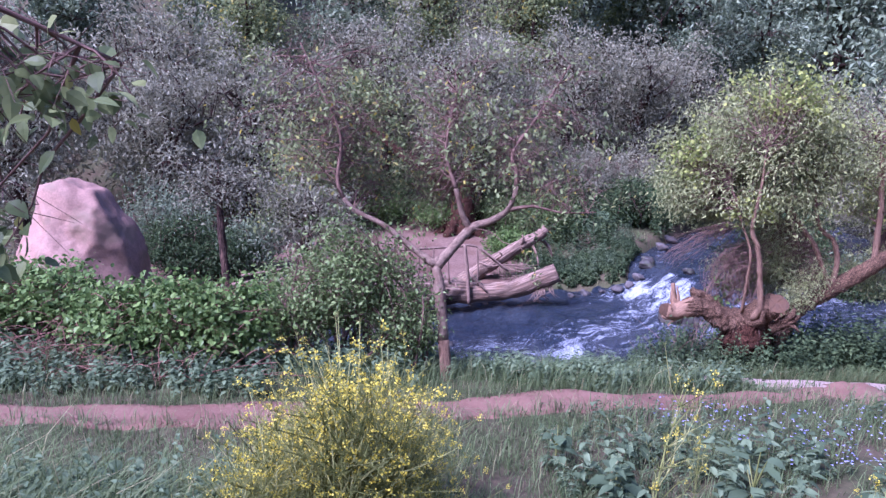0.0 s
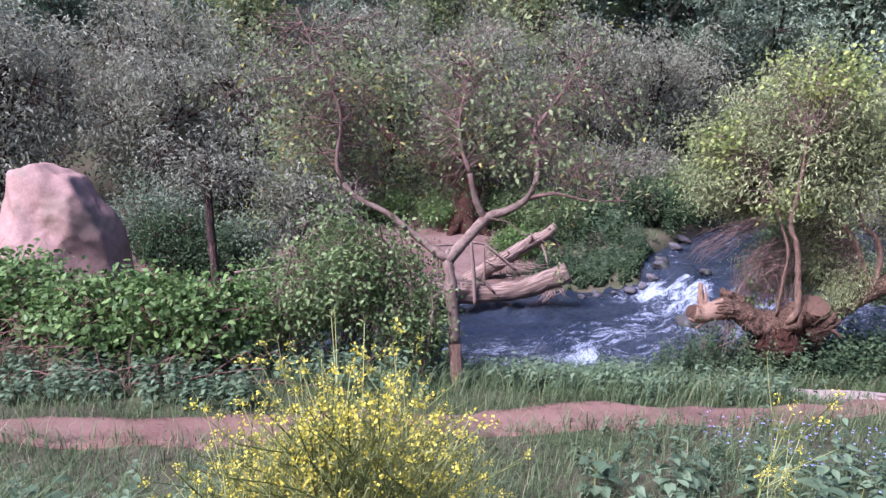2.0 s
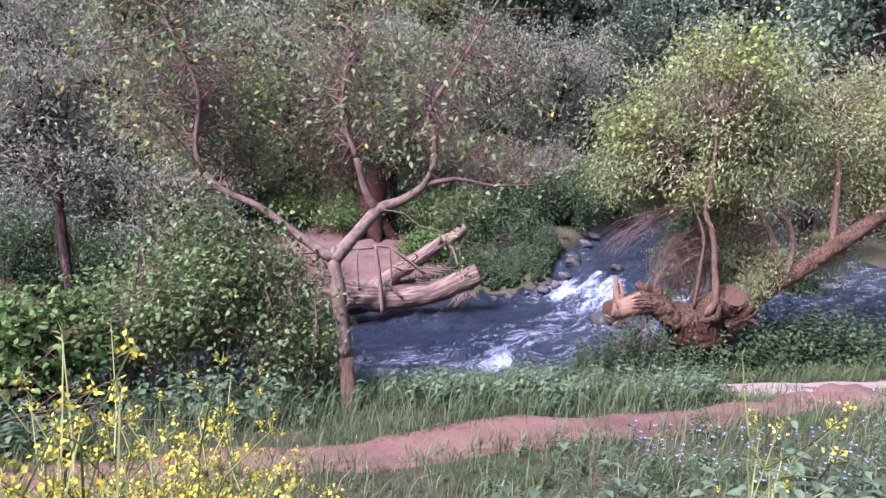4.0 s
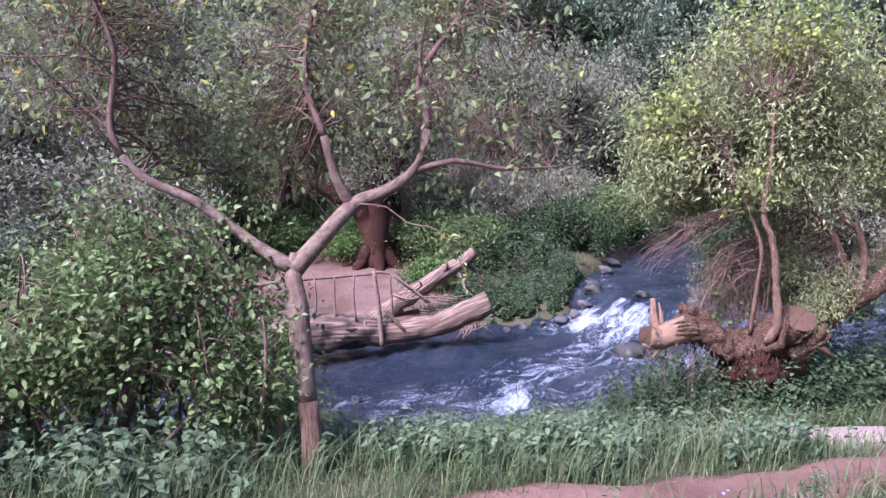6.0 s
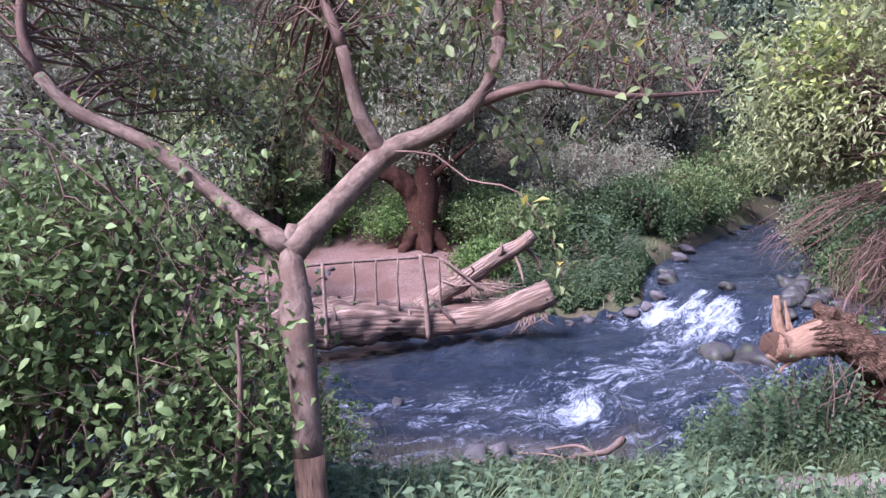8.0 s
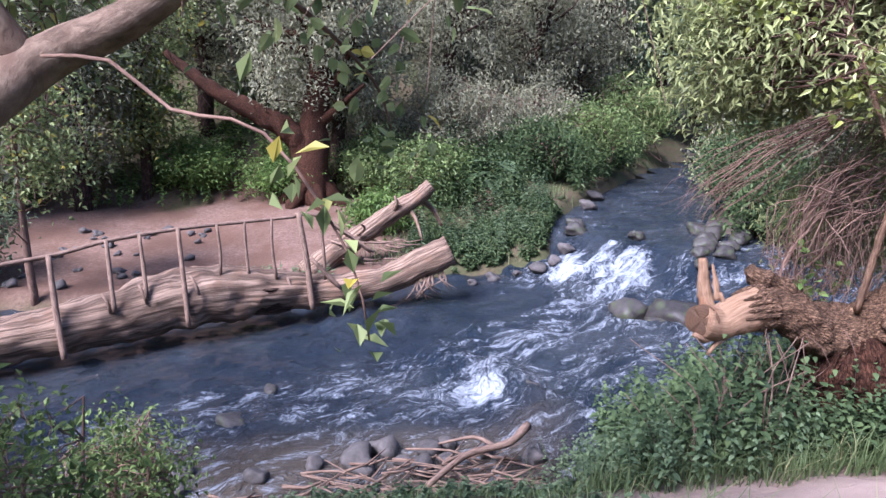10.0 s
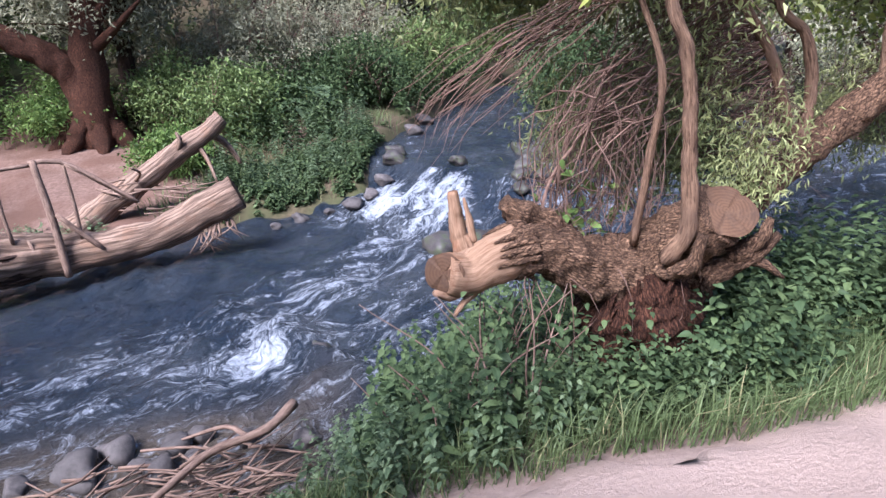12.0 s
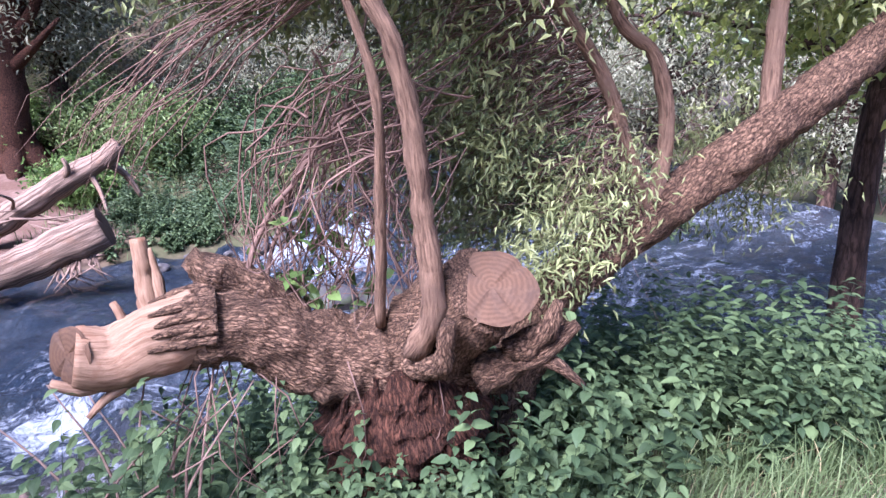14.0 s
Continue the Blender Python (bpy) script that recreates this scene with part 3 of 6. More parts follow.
foam = np.maximum(foam, 0.36 * smoothstep(1.0, 5.0, ws) * smoothstep(15.2, 14.0, wc + 0.12 * ws))
attribute_of(river.data, "shoal", 0.9 * smoothstep(1.1, 0.2, wet[:, 1] - shore_near(wet[:, 0])) * smoothstep(4.0, 2.5, wet[:, 0]))
attribute_of(river.data, "foam", foam)


# ---- trees ----
def rand_in_ellipsoid(n, centre, radii, shell=0.45, low=-1.0):
    out = []
    while len(out) < n:
        d = unit(rng.normal(size=3))
        r = shell + (1 - shell) * rng.random() ** 0.6
        r *= 0.82 + 0.36 * noise.noise(Vector(d * 1.9 + np.asarray(centre) * 0.37))
        if d[2] * r < low:
            continue
        out.append(np.asarray(centre) + d * r * np.asarray(radii))
    return np.array(out)


def crown(twigs, leaf, attach, centres, per, size, length, width, sides=4, thick=0.012, droop=0.3, bare=0.0, fine=False, sprigs=3):
    """Twigs from the nearest limb points to each clump, and the clump's leaves along and round the twig's end."""
    attach = np.asarray(attach, float)
    for c in centres:
        near = attach[np.argsort(((attach - c) ** 2).sum(1) + rng.random(len(attach)) * 1.1)[0]]
        gap = c - near
        n = 5 if sprigs else 4
        t = np.linspace(0, 1, n)[:, None]
        sag = np.array([0, 0, 1.0]) * np.linalg.norm(gap) * 0.18 * rng.uniform(-0.5, 1)
        p = near + gap * t + sag * (4 * t * (1 - t)) + rng.normal(size=(n, 3)) * 0.04 * np.linalg.norm(gap) * np.sin(t * math.pi)
        tube(twigs, p, np.linspace(thick * (0.6 + np.linalg.norm(gap) * 0.7), thick * 0.35, n), sides, cap=False)
        for _ in range(sprigs):
            q = p[3] + rng.normal(size=3) * 0.02
            tube(twigs, np.array([p[3], q + (rng.normal(size=3) * 0.5 + [0, 0, 0.1]) * size, q + (rng.normal(size=3)) * size * 1.5]), [thick * 0.4, thick * 0.3, thick * 0.15], 3, cap=False)
        if rng.random() < bare:
            continue
        k = max(3, int(per * rng.uniform(0.6, 1.4)))
        at = c + rng.normal(size=(k, 3)) * size * np.array([1, 1, 0.75])
        way = unit(rng.normal(size=(k, 3)) + unit(gap) * 0.5 + np.array([0, 0, -droop]))
        L = length * rng.uniform(0.6, 1.25, k)
        leaves(leaf, at, way, L, width / length * L, 0.2, 0.25, None, fine)


def plain_tree(name, height, spread_xy, trunk_r, clumps, per, length, width, m_leaf, m_bark, low=-0.75, bare=0.0, lean=(0, 0), size=0.28, bough_from=0.4):
    """A free-standing tree at the origin: trunk, boughs, twigs and leaves."""
    t = thing(name)
    top = np.array([lean[0], lean[1], height * 0.72])
    tp, tr = spline([(0, 0, -0.3), np.array([lean[0] * 0.2, lean[1] * 0.2, height * 0.25]) + rng.normal(size=3) * 0.08,
                     np.array([lean[0] * 0.6, lean[1] * 0.6, height * 0.48]) + rng.normal(size=3) * 0.12, top], [trunk_r * 1.25, trunk_r, trunk_r * 0.7, trunk_r * 0.25], 0.35)
    trunk = tube(Shape(), tp, tr, 9, 0.25, 3.0)
    boughs, attach = Shape(), [tp[len(tp) // 3:]]
    for k in range(9):
        a = tp[rng.integers(int(len(tp) * bough_from), len(tp) - 1)]
        ang = rng.uniform(0, 2 * math.pi)
        out = np.array([math.cos(ang) * spread_xy[0], math.sin(ang) * spread_xy[1], 0]) * rng.uniform(0.45, 0.75)
        e = a + out + np.array([0, 0, rng.uniform(0.05, 0.3) * height])
        p, r = spline([a, a + (e - a) * 0.5 + rng.normal(size=3) * 0.15, e], [trunk_r * 0.45, trunk_r * 0.28, trunk_r * 0.1], 0.3)
        tube(boughs, p, r, 5)
        attach.append(p[1:])
    c = rand_in_ellipsoid(clumps, (lean[0] * 0.6, lean[1] * 0.6, height * 0.56), (spread_xy[0], spread_xy[1], height * 0.46), 0.3, low)
    leaf = Shape()
    crown(boughs, leaf, np.concatenate(attach), c, per, size, length, width, 3, 0.014, 0.25, bare, False, 0)
    part("trunk", trunk, m_bark, t)
    tagged(part("branch_mass", boughs, m_bark, t), kind="stuff")
    tagged(part("foliage", leaf, m_leaf, t, smooth=False), kind="stuff")
    return t


def rest(ob, x, y, scale=1.0, turn=0.0, sink=0.0):
    ob.matrix_basis = pose(x, y, float(soil(x, y)) - sink, 0, 0, turn) @ Matrix.Scale(scale, 4)
    return ob


def copied(ob, x, y, scale=1.0, turn=0.0, sink=0.0):
    c = copy_thing(ob, pose(0, 0, 0))
    return rest(c, x, y, scale, turn, sink)


def grove(model, spots, label, category, group):
    """Puts a model and its copies at (x, y, scale, turn)."""
    for k, (x, y, s, a) in enumerate(spots):
        ob = rest(model, x, y, s, a) if k == 0 else copied(model, x, y, s, a)
        tagged(ob, label, category, group)


# the tree that forks low over the near bank
def forked_tree():
    t = thing("forked_tree", (-0.08, 7.85, float(soil(-0.08, 7.85))), "smooth pale-barked tree forking low at the river's edge", "tree")
    o = np.array([-0.08, 7.85, float(soil(-0.08, 7.85))])

    def limb(points, radii, step=0.08, sides=12, knots=0.10):
        p, r = spline(np.array(points) - o, radii, step)
        return p, tube(Shape(), p, r, sides, knots, 5.0)
    fork = (-0.26, 8.24, 1.26)
    p0, _ = limb([(-0.06, 7.8, -0.3), (-0.12, 7.9, 0.2), (-0.17, 8.02, 0.66), (-0.22, 8.14, 1.0), fork, (-0.25, 8.27, 1.34)], [0.085, 0.07, 0.062, 0.064, 0.074, 0.03])
    k0 = len(p0) * 5 // 12
    r0 = np.interp(np.linspace(0, 5, len(p0)), np.arange(6), [0.085, 0.07, 0.062, 0.064, 0.074, 0.03])
    trunk = part("trunk", tube(Shape(), p0[k0:], r0[k0:], 16, 0.10, 5.0), M_BARK, t)
    part("peeling_bark", tube(Shape(), p0[:k0 + 1], r0[:k0 + 1] * 1.03, 20, 0.22, 11.0), M_SPROUT, trunk, "reddish peeling bark at the foot of the trunk")

    def split_limb(points, radii, share):
        p, r = spline(np.array(points) - o, radii, 0.08)
        k = int(len(p) * share)
        lower = part("limb", tube(Shape(), p[:k + 1], r[:k + 1], 12, 0.10, 5.0), M_BARK, t)
        part("bough", tube(Shape(), p[k:], r[k:], 9, 0.12, 5.0), M_TWIG, lower, "brown upper bough")
        return p
    p1 = split_limb([(-0.26, 8.24, 1.22), (-0.1, 8.34, 1.4), (0.16, 8.5, 1.67), (0.38, 8.45, 1.77), (0.6, 8.42, 1.95), (0.68, 8.5, 2.3), (0.62, 8.6, 2.6), (0.95, 8.8, 3.1), (1.3, 8.9, 3.7)],
                  [0.07, 0.06, 0.058, 0.045, 0.038, 0.03, 0.025, 0.018, 0.008], 0.46)

    p2 = split_limb([(0.15, 8.5, 1.64), (0.03, 8.48, 1.85), (-0.06, 8.5, 2.15), (-0.2, 8.6, 2.6), (-0.1, 8.7, 3.3)], [0.042, 0.036, 0.03, 0.02, 0.008], 0.3)
    p3 = split_limb([(-0.26, 8.24, 1.24), (-0.5, 8.32, 1.38), (-0.93, 8.4, 1.68), (-1.3, 8.45, 1.85), (-1.5, 8.5, 2.15), (-1.48, 8.55, 2.7), (-1.7, 8.6, 3.2), (-2.0, 8.7, 3.8)],
                  [0.055, 0.042, 0.034, 0.03, 0.026, 0.018, 0.013, 0.006], 0.43)
    p4, s4 = limb([(0.6, 8.42, 1.92), (0.85, 8.3, 2.0), (1.2, 8.2, 1.95), (1.6, 8.15, 1.98)], [0.028, 0.02, 0.014, 0.006], 0.1, 6)
    part("limb", s4, M_TWIG, t)
    p5, s5 = limb([(0.2, 8.4, 1.68), (0.38, 8.27, 1.67), (0.52, 8.17, 1.57), (0.72, 8.03, 1.53), (0.88, 7.95, 1.3), (0.92, 7.93, 1.12)], [0.005, 0.0048, 0.0045, 0.004, 0.003, 0.002], 0.08, 6)
    part("limb", s5, M_TWIG, t)
    attach = np.concatenate([p1[len(p1) // 2:], p2[6:], p3[len(p3) // 3:], p4[2:]])
    c = np.concatenate([rand_in_ellipsoid(115, np.array((0.5, 8.9, 3.0)) - o, (1.7, 1.2, 1.15), 0.2, -0.72),
                        rand_in_ellipsoid(105, np.array((-1.6, 8.9, 3.0)) - o, (1.6, 1.1, 1.2), 0.2, -0.7),
                        rand_in_ellipsoid(26, np.array((1.1, 8.3, 2.25)) - o, (0.8, 0.5, 0.35), 0.1),
                        rand_in_ellipsoid(95, np.array((-0.6, 9.6, 2.1)) - o, (1.6, 0.8, 0.6), 0.1)])
    twigs, leaf = Shape(), Shape()
    crown(twigs, leaf, attach, c, 34, 0.19, 0.066, 0.032, 4, 0.0065, 0.35, 0.35, True, 5)
    p6, s6 = limb([(0.58, 8.42, 1.93), (0.8, 8.9, 1.85), (1.05, 9.35, 1.65), (1.15, 9.6, 1.45)], [0.012, 0.009, 0.006, 0.003], 0.08, 6)
    part("limb", s6, M_TWIG, t)
    k = 70
    leaves(leaf, p6[rng.integers(len(p6) // 3, len(p6), k)] + rng.normal(size=(k, 3)) * 0.09, rng.normal(size=(k, 3)) + [0, 0, -0.4], rng.uniform(0.045, 0.085, k), 0.045, 0.2, 0.25, None, True)
    hang = p5[-6:]
    k = 34
    leaves(leaf, hang[rng.integers(0, len(hang), k)] + rng.normal(size=(k, 3)) * 0.035, rng.normal(size=(k, 3)) + [0.2, 0, -0.6], rng.uniform(0.04, 0.075, k), 0.032)
    tagged(part("twig_mass", twigs, M_TWIG, t), kind="stuff")
    tagged(part("foliage", leaf, M_POPLAR, t, smooth=False), kind="stuff")


forked_tree()


# the felled willow: a cantilevered sawn trunk, a sawn stub, a living leaning trunk and its crown
def sawn_end(name, parent, centre, normal, radius, seed):
    """A cut face: a slightly domed disc with cracks, in its own coordinates so that rings centre on it."""
    sh = Shape()
    rings, sides = 8, 44
    v, f = [(0, 0, 0.004)], []
    for i in range(1, rings + 1):
        for j in range(sides):
            a = 2 * math.pi * j / sides
            r = radius * i / rings * (1 + 0.05 * math.sin(2 * a + seed) + 0.03 * math.sin(5 * a + seed))
            crack = 0.02 if (j in (5, 17, 30, 38) and i > 1) else 0.0
            v.append((r * math.cos(a), r * math.sin(a), 0.004 - crack - 0.01 * (i / rings) ** 6))
    for j in range(sides):
        f.append([0, 1 + j, 1 + (j + 1) % sides])
        for i in range(rings - 1):
            a, b = 1 + i * sides + j, 1 + i * sides + (j + 1) % sides
            f.append([a, a + sides, b + sides, b])
    sh.put_quadmix(np.array(v), f)
    ob = part(name, sh, M_CUT, parent, "grey weathered sawn face with cracks")
    q = Vector(normal).to_track_quat("Z", "Y").to_matrix().to_4x4()
    ob.matrix_basis = Matrix.Translation(Vector(centre)) @ q
    return ob


def felled_willow():
    o = np.array([5.0, 11.0, float(soil(5.0, 11.0))])
    t = thing("willow_tree", tuple(o), "gnarled willow with sawn trunks and a leaning living stem", "tree")

    def limb(name, points, radii, m, step=0.05, sides=14, knots=0.22, scale=7.0, label=""):
        p, r = spline(np.array(points) - o, radii, step)
        part(name, tube(Shape(), p, r, sides, knots, scale), m, t, label)
        return p
    limb("root_mass", [(5.15, 11.15, -1.75), (5.05, 11.1, -1.2), (5.0, 11.05, -0.75), (4.95, 11.0, -0.4), (4.9, 11.0, -0.12)], [0.40, 0.36, 0.37, 0.40, 0.27], M_ROOT, 0.02, 60, 0.15, 13.0, "dark red-brown shaggy root mass")
    limb("trunk", [(5.2, 11.0, -0.28), (4.9, 11.0, -0.22), (4.54, 11.0, -0.1), (4.25, 11.0, 0.05), (4.02, 11.0, 0.08)], [0.28, 0.265, 0.185, 0.155, 0.155], M_ROUGHBARK, 0.018, 40, 0.22, 11.0)
    limb("peeled_trunk", [(4.06, 11.0, 0.08), (3.9, 11.0, 0.04), (3.73, 11.0, -0.02), (3.58, 10.98, 0.0)], [0.155, 0.145, 0.135, 0.118], M_RAW, 0.02, 32, 0.13, 9.0, "peeled orange wood of a sawn limb")
    sawn_end("cut_face", t, np.array((3.565, 10.955, 0.02)) - o, (-0.72, -0.66, 0.2), 0.118, 1.0)
    limb("splinter", [(3.72, 10.98, -0.12), (3.6, 10.95, -0.13), (3.5, 10.93, -0.08)], [0.03, 0.025, 0.018], M_RAW, 0.03, 7)
    limb("splinter", [(3.76, 10.96, -0.13), (3.68, 10.94, -0.18), (3.62, 10.92, -0.24)], [0.03, 0.022, 0.012], M_RAW, 0.03, 7)
    limb("torn_bark", [(4.5, 11.05, 0.06), (4.3, 11.1, 0.18), (4.12, 11.12, 0.27), (4.02, 11.12, 0.34)], [0.06, 0.085, 0.09, 0.05], M_ROUGHBARK, 0.03, 12, 0.5, 14.0, "torn slab of brown bark")
    limb("spike", [(3.86, 11.35, -0.05), (3.84, 11.4, 0.12), (3.81, 11.42, 0.36)], [0.062, 0.056, 0.034], M_RAW, 0.02, 14, 0.25, 20.0)
    limb("spike", [(3.9, 11.3, 0.05), (3.89, 11.33, 0.18), (3.86, 11.36, 0.33)], [0.03, 0.024, 0.008], M_RAW, 0.02, 10, 0.3, 18.0)
    limb("spike", [(3.9, 11.15, -0.02), (3.89, 11.3, -0.06), (3.86, 11.35, -0.06)], [0.09, 0.07, 0.06], M_ROUGHBARK, 0.04, 10, 0.3, 12.0)
    limb("spike", [(3.78, 11.0, 0.07), (3.75, 11.02, 0.16), (3.73, 11.02, 0.2)], [0.022, 0.018, 0.014], M_RAW, 0.03, 7)
    limb("stub", [(5.02, 11.0, -0.15), (5.06, 10.85, 0.05), (5.15, 10.58, 0.29)], [0.25, 0.21, 0.18], M_ROUGHBARK, 0.025, 28, 0.2, 11.0)
    sawn_end("cut_face", t, np.array((5.165, 10.55, 0.315)) - o, (-0.2, -0.64, 0.74), 0.182, 2.0)
    limb("peg", [(4.93, 10.75, -0.1), (4.96, 10.56, 0.0), (4.965, 10.49, 0.2)], [0.07, 0.045, 0.03], M_ROUGHBARK, 0.02, 12, 0.4, 18.0)
    limb("peg", [(5.3, 10.6, 0.0), (5.4, 10.5, 0.12), (5.43, 10.47, 0.26)], [0.07, 0.05, 0.02], M_ROUGHBARK, 0.03, 9, 0.4, 14.0)
    limb("peg", [(5.2, 10.7, -0.15), (5.42, 10.55, 0.02), (5.55, 10.5, 0.14)], [0.09, 0.06, 0.02], M_ROUGHBARK, 0.03, 10, 0.4, 12.0)
    limb("peg", [(5.35, 10.6, 0.0), (5.48, 10.5, -0.05), (5.58, 10.45, -0.13)], [0.05, 0.03, 0.012], M_ROUGHBARK, 0.03, 8, 0.3, 12.0)
    sp = limb("sprout", [(4.9, 10.7, 0.0), (4.93, 10.58, 0.22), (4.86, 10.55, 0.62), (4.8, 10.52, 0.95), (4.7, 10.48, 1.25), (4.6, 10.5, 1.5), (4.7, 10.6, 2.1), (4.8, 10.8, 2.8)], [0.06, 0.05, 0.043, 0.04, 0.036, 0.032, 0.024, 0.01], M_SPROUT, 0.04, 10, 0.34, 18.0)
    sp2 = limb("sprout", [(4.8, 10.9, 0.05), (4.75, 10.75, 0.6), (4.68, 10.62, 1.1), (4.5, 10.7, 1.6), (4.3, 10.9, 2.3)], [0.026, 0.024, 0.02, 0.015, 0.006], M_SPROUT, 0.06, 8, 0.3, 18.0)
    main = limb("leaning_trunk", [(5.45, 11.35, -1.6), (5.6, 11.3, -0.7), (5.85, 11.25, -0.02), (6.45, 11.2, 0.45), (7.05, 11.0, 1.0), (7.6, 11.0, 1.4), (8.6, 11.1, 2.2), (9.4, 11.3, 3.0)],
                [0.19, 0.165, 0.145, 0.125, 0.12, 0.11, 0.08, 0.04], M_ROUGHBARK, 0.04, 22, 0.26, 13.0)
    b1 = limb("bough", [(6.38, 11.2, 0.42), (6.2, 11.2, 0.75), (6.0, 11.2, 1.15), (5.6, 11.3, 1.7), (5.2, 11.5, 2.5)], [0.06, 0.045, 0.04, 0.03, 0.012], M_SPROUT, 0.05, 9, 0.2, 12.0)
    b2 = limb("bough", [(6.4, 11.2, 0.5), (6.42, 11.2, 0.9), (6.3, 11.2, 1.25), (6.05, 11.25, 1.5), (5.9, 11.4, 2.4)], [0.05, 0.045, 0.04, 0.03, 0.012], M_SPROUT, 0.05, 9, 0.2, 12.0)
    b3 = limb("bough", [(6.95, 11.05, 0.92), (6.94, 11.08, 1.4), (6.92, 11.1, 2.0), (6.8, 11.2, 3.0)], [0.055, 0.05, 0.045, 0.015], M_SPROUT, 0.05, 9, 0.2, 12.0)
    attach = np.concatenate([sp[len(sp) // 2:], sp2[len(sp2) // 2:], main[len(main) * 2 // 3:], b1[len(b1) // 2:], b2[len(b2) // 2:], b3[5:]])
    c = np.concatenate([rand_in_ellipsoid(250, np.array((5.2, 11.5, 2.6)) - o, (2.0, 1.3, 1.5), 0.25, -0.8),
                        rand_in_ellipsoid(55, np.array((4.2, 11.8, 1.9)) - o, (0.85, 0.6, 0.65), 0.1),
                        rand_in_ellipsoid(80, np.array((7.6, 11.4, 2.4)) - o, (1.5, 1.1, 1.4), 0.2, -0.85)])
    twigs, leaf = Shape(), Shape()
    crown(twigs, leaf, attach, c, 125, 0.19, 0.075, 0.025, 4, 0.009, 0.35, 0.05)
    # low thin sprays in front of the river
    low = np.concatenate([rand_in_ellipsoid(120, np.array((5.55, 11.6, 1.0)) - o, (0.8, 0.5, 0.65), 0.1),
                          rand_in_ellipsoid(50, np.array((7.2, 11.5, 0.75)) - o, (0.9, 0.5, 0.5), 0.1),
                          rand_in_ellipsoid(24, np.array((6.0, 11.15, 0.55)) - o, (0.4, 0.25, 0.35), 0.1),
                          rand_in_ellipsoid(16, np.array((5.7, 11.0, 0.3)) - o, (0.25, 0.2, 0.25), 0.1)])
    low = np.concatenate([low, rand_in_ellipsoid(75, np.array((5.55, 11.75, 0.45)) - o, (0.75, 0.4, 0.42), 0.1), rand_in_ellipsoid(30, np.array((4.85, 11.7, 0.75)) - o, (0.5, 0.35, 0.45), 0.1)])
    crown(twigs, leaf, np.concatenate([b1, b2, main[len(main) // 2:]]), low, 50, 0.12, 0.06, 0.014, 4, 0.004, 0.4)
    # broad yellow-green climber leaves over the crown's edge and top
    climber = Shape()
    c = np.concatenate([rand_in_ellipsoid(22, np.array((3.75, 11.1, 2.5)) - o, (0.4, 0.4, 0.5), 0.1), rand_in_ellipsoid(48, np.array((5.2, 10.9, 3.5)) - o, (1.3, 0.6, 0.6), 0.1), rand_in_ellipsoid(10, np.array((4.6, 10.7, 1.75)) - o, (0.3, 0.25, 0.2), 0.1)])
    crown(twigs, climber, attach, c, 24, 0.14, 0.068, 0.05, 4, 0.006, 0.4, 0.0, True)
    tagged(part("climber_foliage", climber, M_SUNLEAF, t, "bright yellow-green climber leaves", smooth=False), kind="stuff")
    tagged(part("foliage", leaf, M_WILLOW, t, smooth=False), kind="stuff")
    tagged(part("twig_mass", twigs, M_TWIG, t), kind="stuff")
    # bark slivers left on the peeled limb, and fibres hanging over the roots
    for k in range(22):
        a = rng.uniform(0, 2 * math.pi)
        x0, L = 4.04, rng.uniform(0.05, 0.2)
        ring = np.array([0, math.cos(a), math.sin(a)])
        q, r = spline([np.array((x0 + 0.08, 11.0, 0.08)) - o + ring * 0.15, np.array((x0 - L * 0.4, 11.0, 0.07)) - o + ring * 0.148, np.array((x0 - L, 11.0, 0.045)) - o + ring * 0.138], [0.03, 0.022, 0.008], 0.03)
        part("bark_sliver", tube(Shape(), q, r, 8, 0.4, 22.0), M_ROUGHBARK, t)
    for k in range(80):
        a = rng.uniform(-2.9, 0.1)
        ring = np.array([math.cos(a), math.sin(a), 0])
        z0 = rng.uniform(-0.6, -0.1)
        q, r = spline([np.array((4.95, 11.02, z0)) - o + ring * 0.36, np.array((4.97 + rng.normal() * 0.04, 11.05, z0 - 0.16)) - o + ring * 0.39, np.array((5.0 + rng.normal() * 0.08, 11.06, z0 - rng.uniform(0.25, 0.5))) - o + ring * 0.38], np.array([0.012, 0.010, 0.004]) * rng.uniform(0.6, 1.6), 0.06)
        part("root_fibre", tube(Shape(), q, r, 5, 0.3, 20.0, cap=False), M_ROOT, t)
    # bundle of dead shoots swept out over the water, and dry shoots behind the stump
    def shoot(pts, radii, step):
        p, r = spline(pts, radii, step)
        p = wobble(p, 0.05, 6.0, rng.random())
        part("dead_shoot", tube(Shape(), p, r, 4, cap=False), M_TWIG, t, "reddish dry shoot")
    fan = np.array([0.0045, 0.0036, 0.0024, 0.001])
    for k in range(34):
        a = np.array((4.5, 11.0, 1.47)) - o + rng.normal(size=3) * [0.1, 0.06, 0.035]
        e = np.array((3.78, 11.4, 0.9)) - o + rng.normal(size=3) * [0.12, 0.12, 0.08]
        m = (a + e) / 2 + rng.normal(size=3) * 0.04 + [0, 0, 0.05]
        shoot([a, m, e, e + (e - m) * rng.uniform(0.1, 0.35) + [0, 0, rng.uniform(-0.12, 0.02)]], fan * rng.uniform(0.6, 1.4), 0.12)
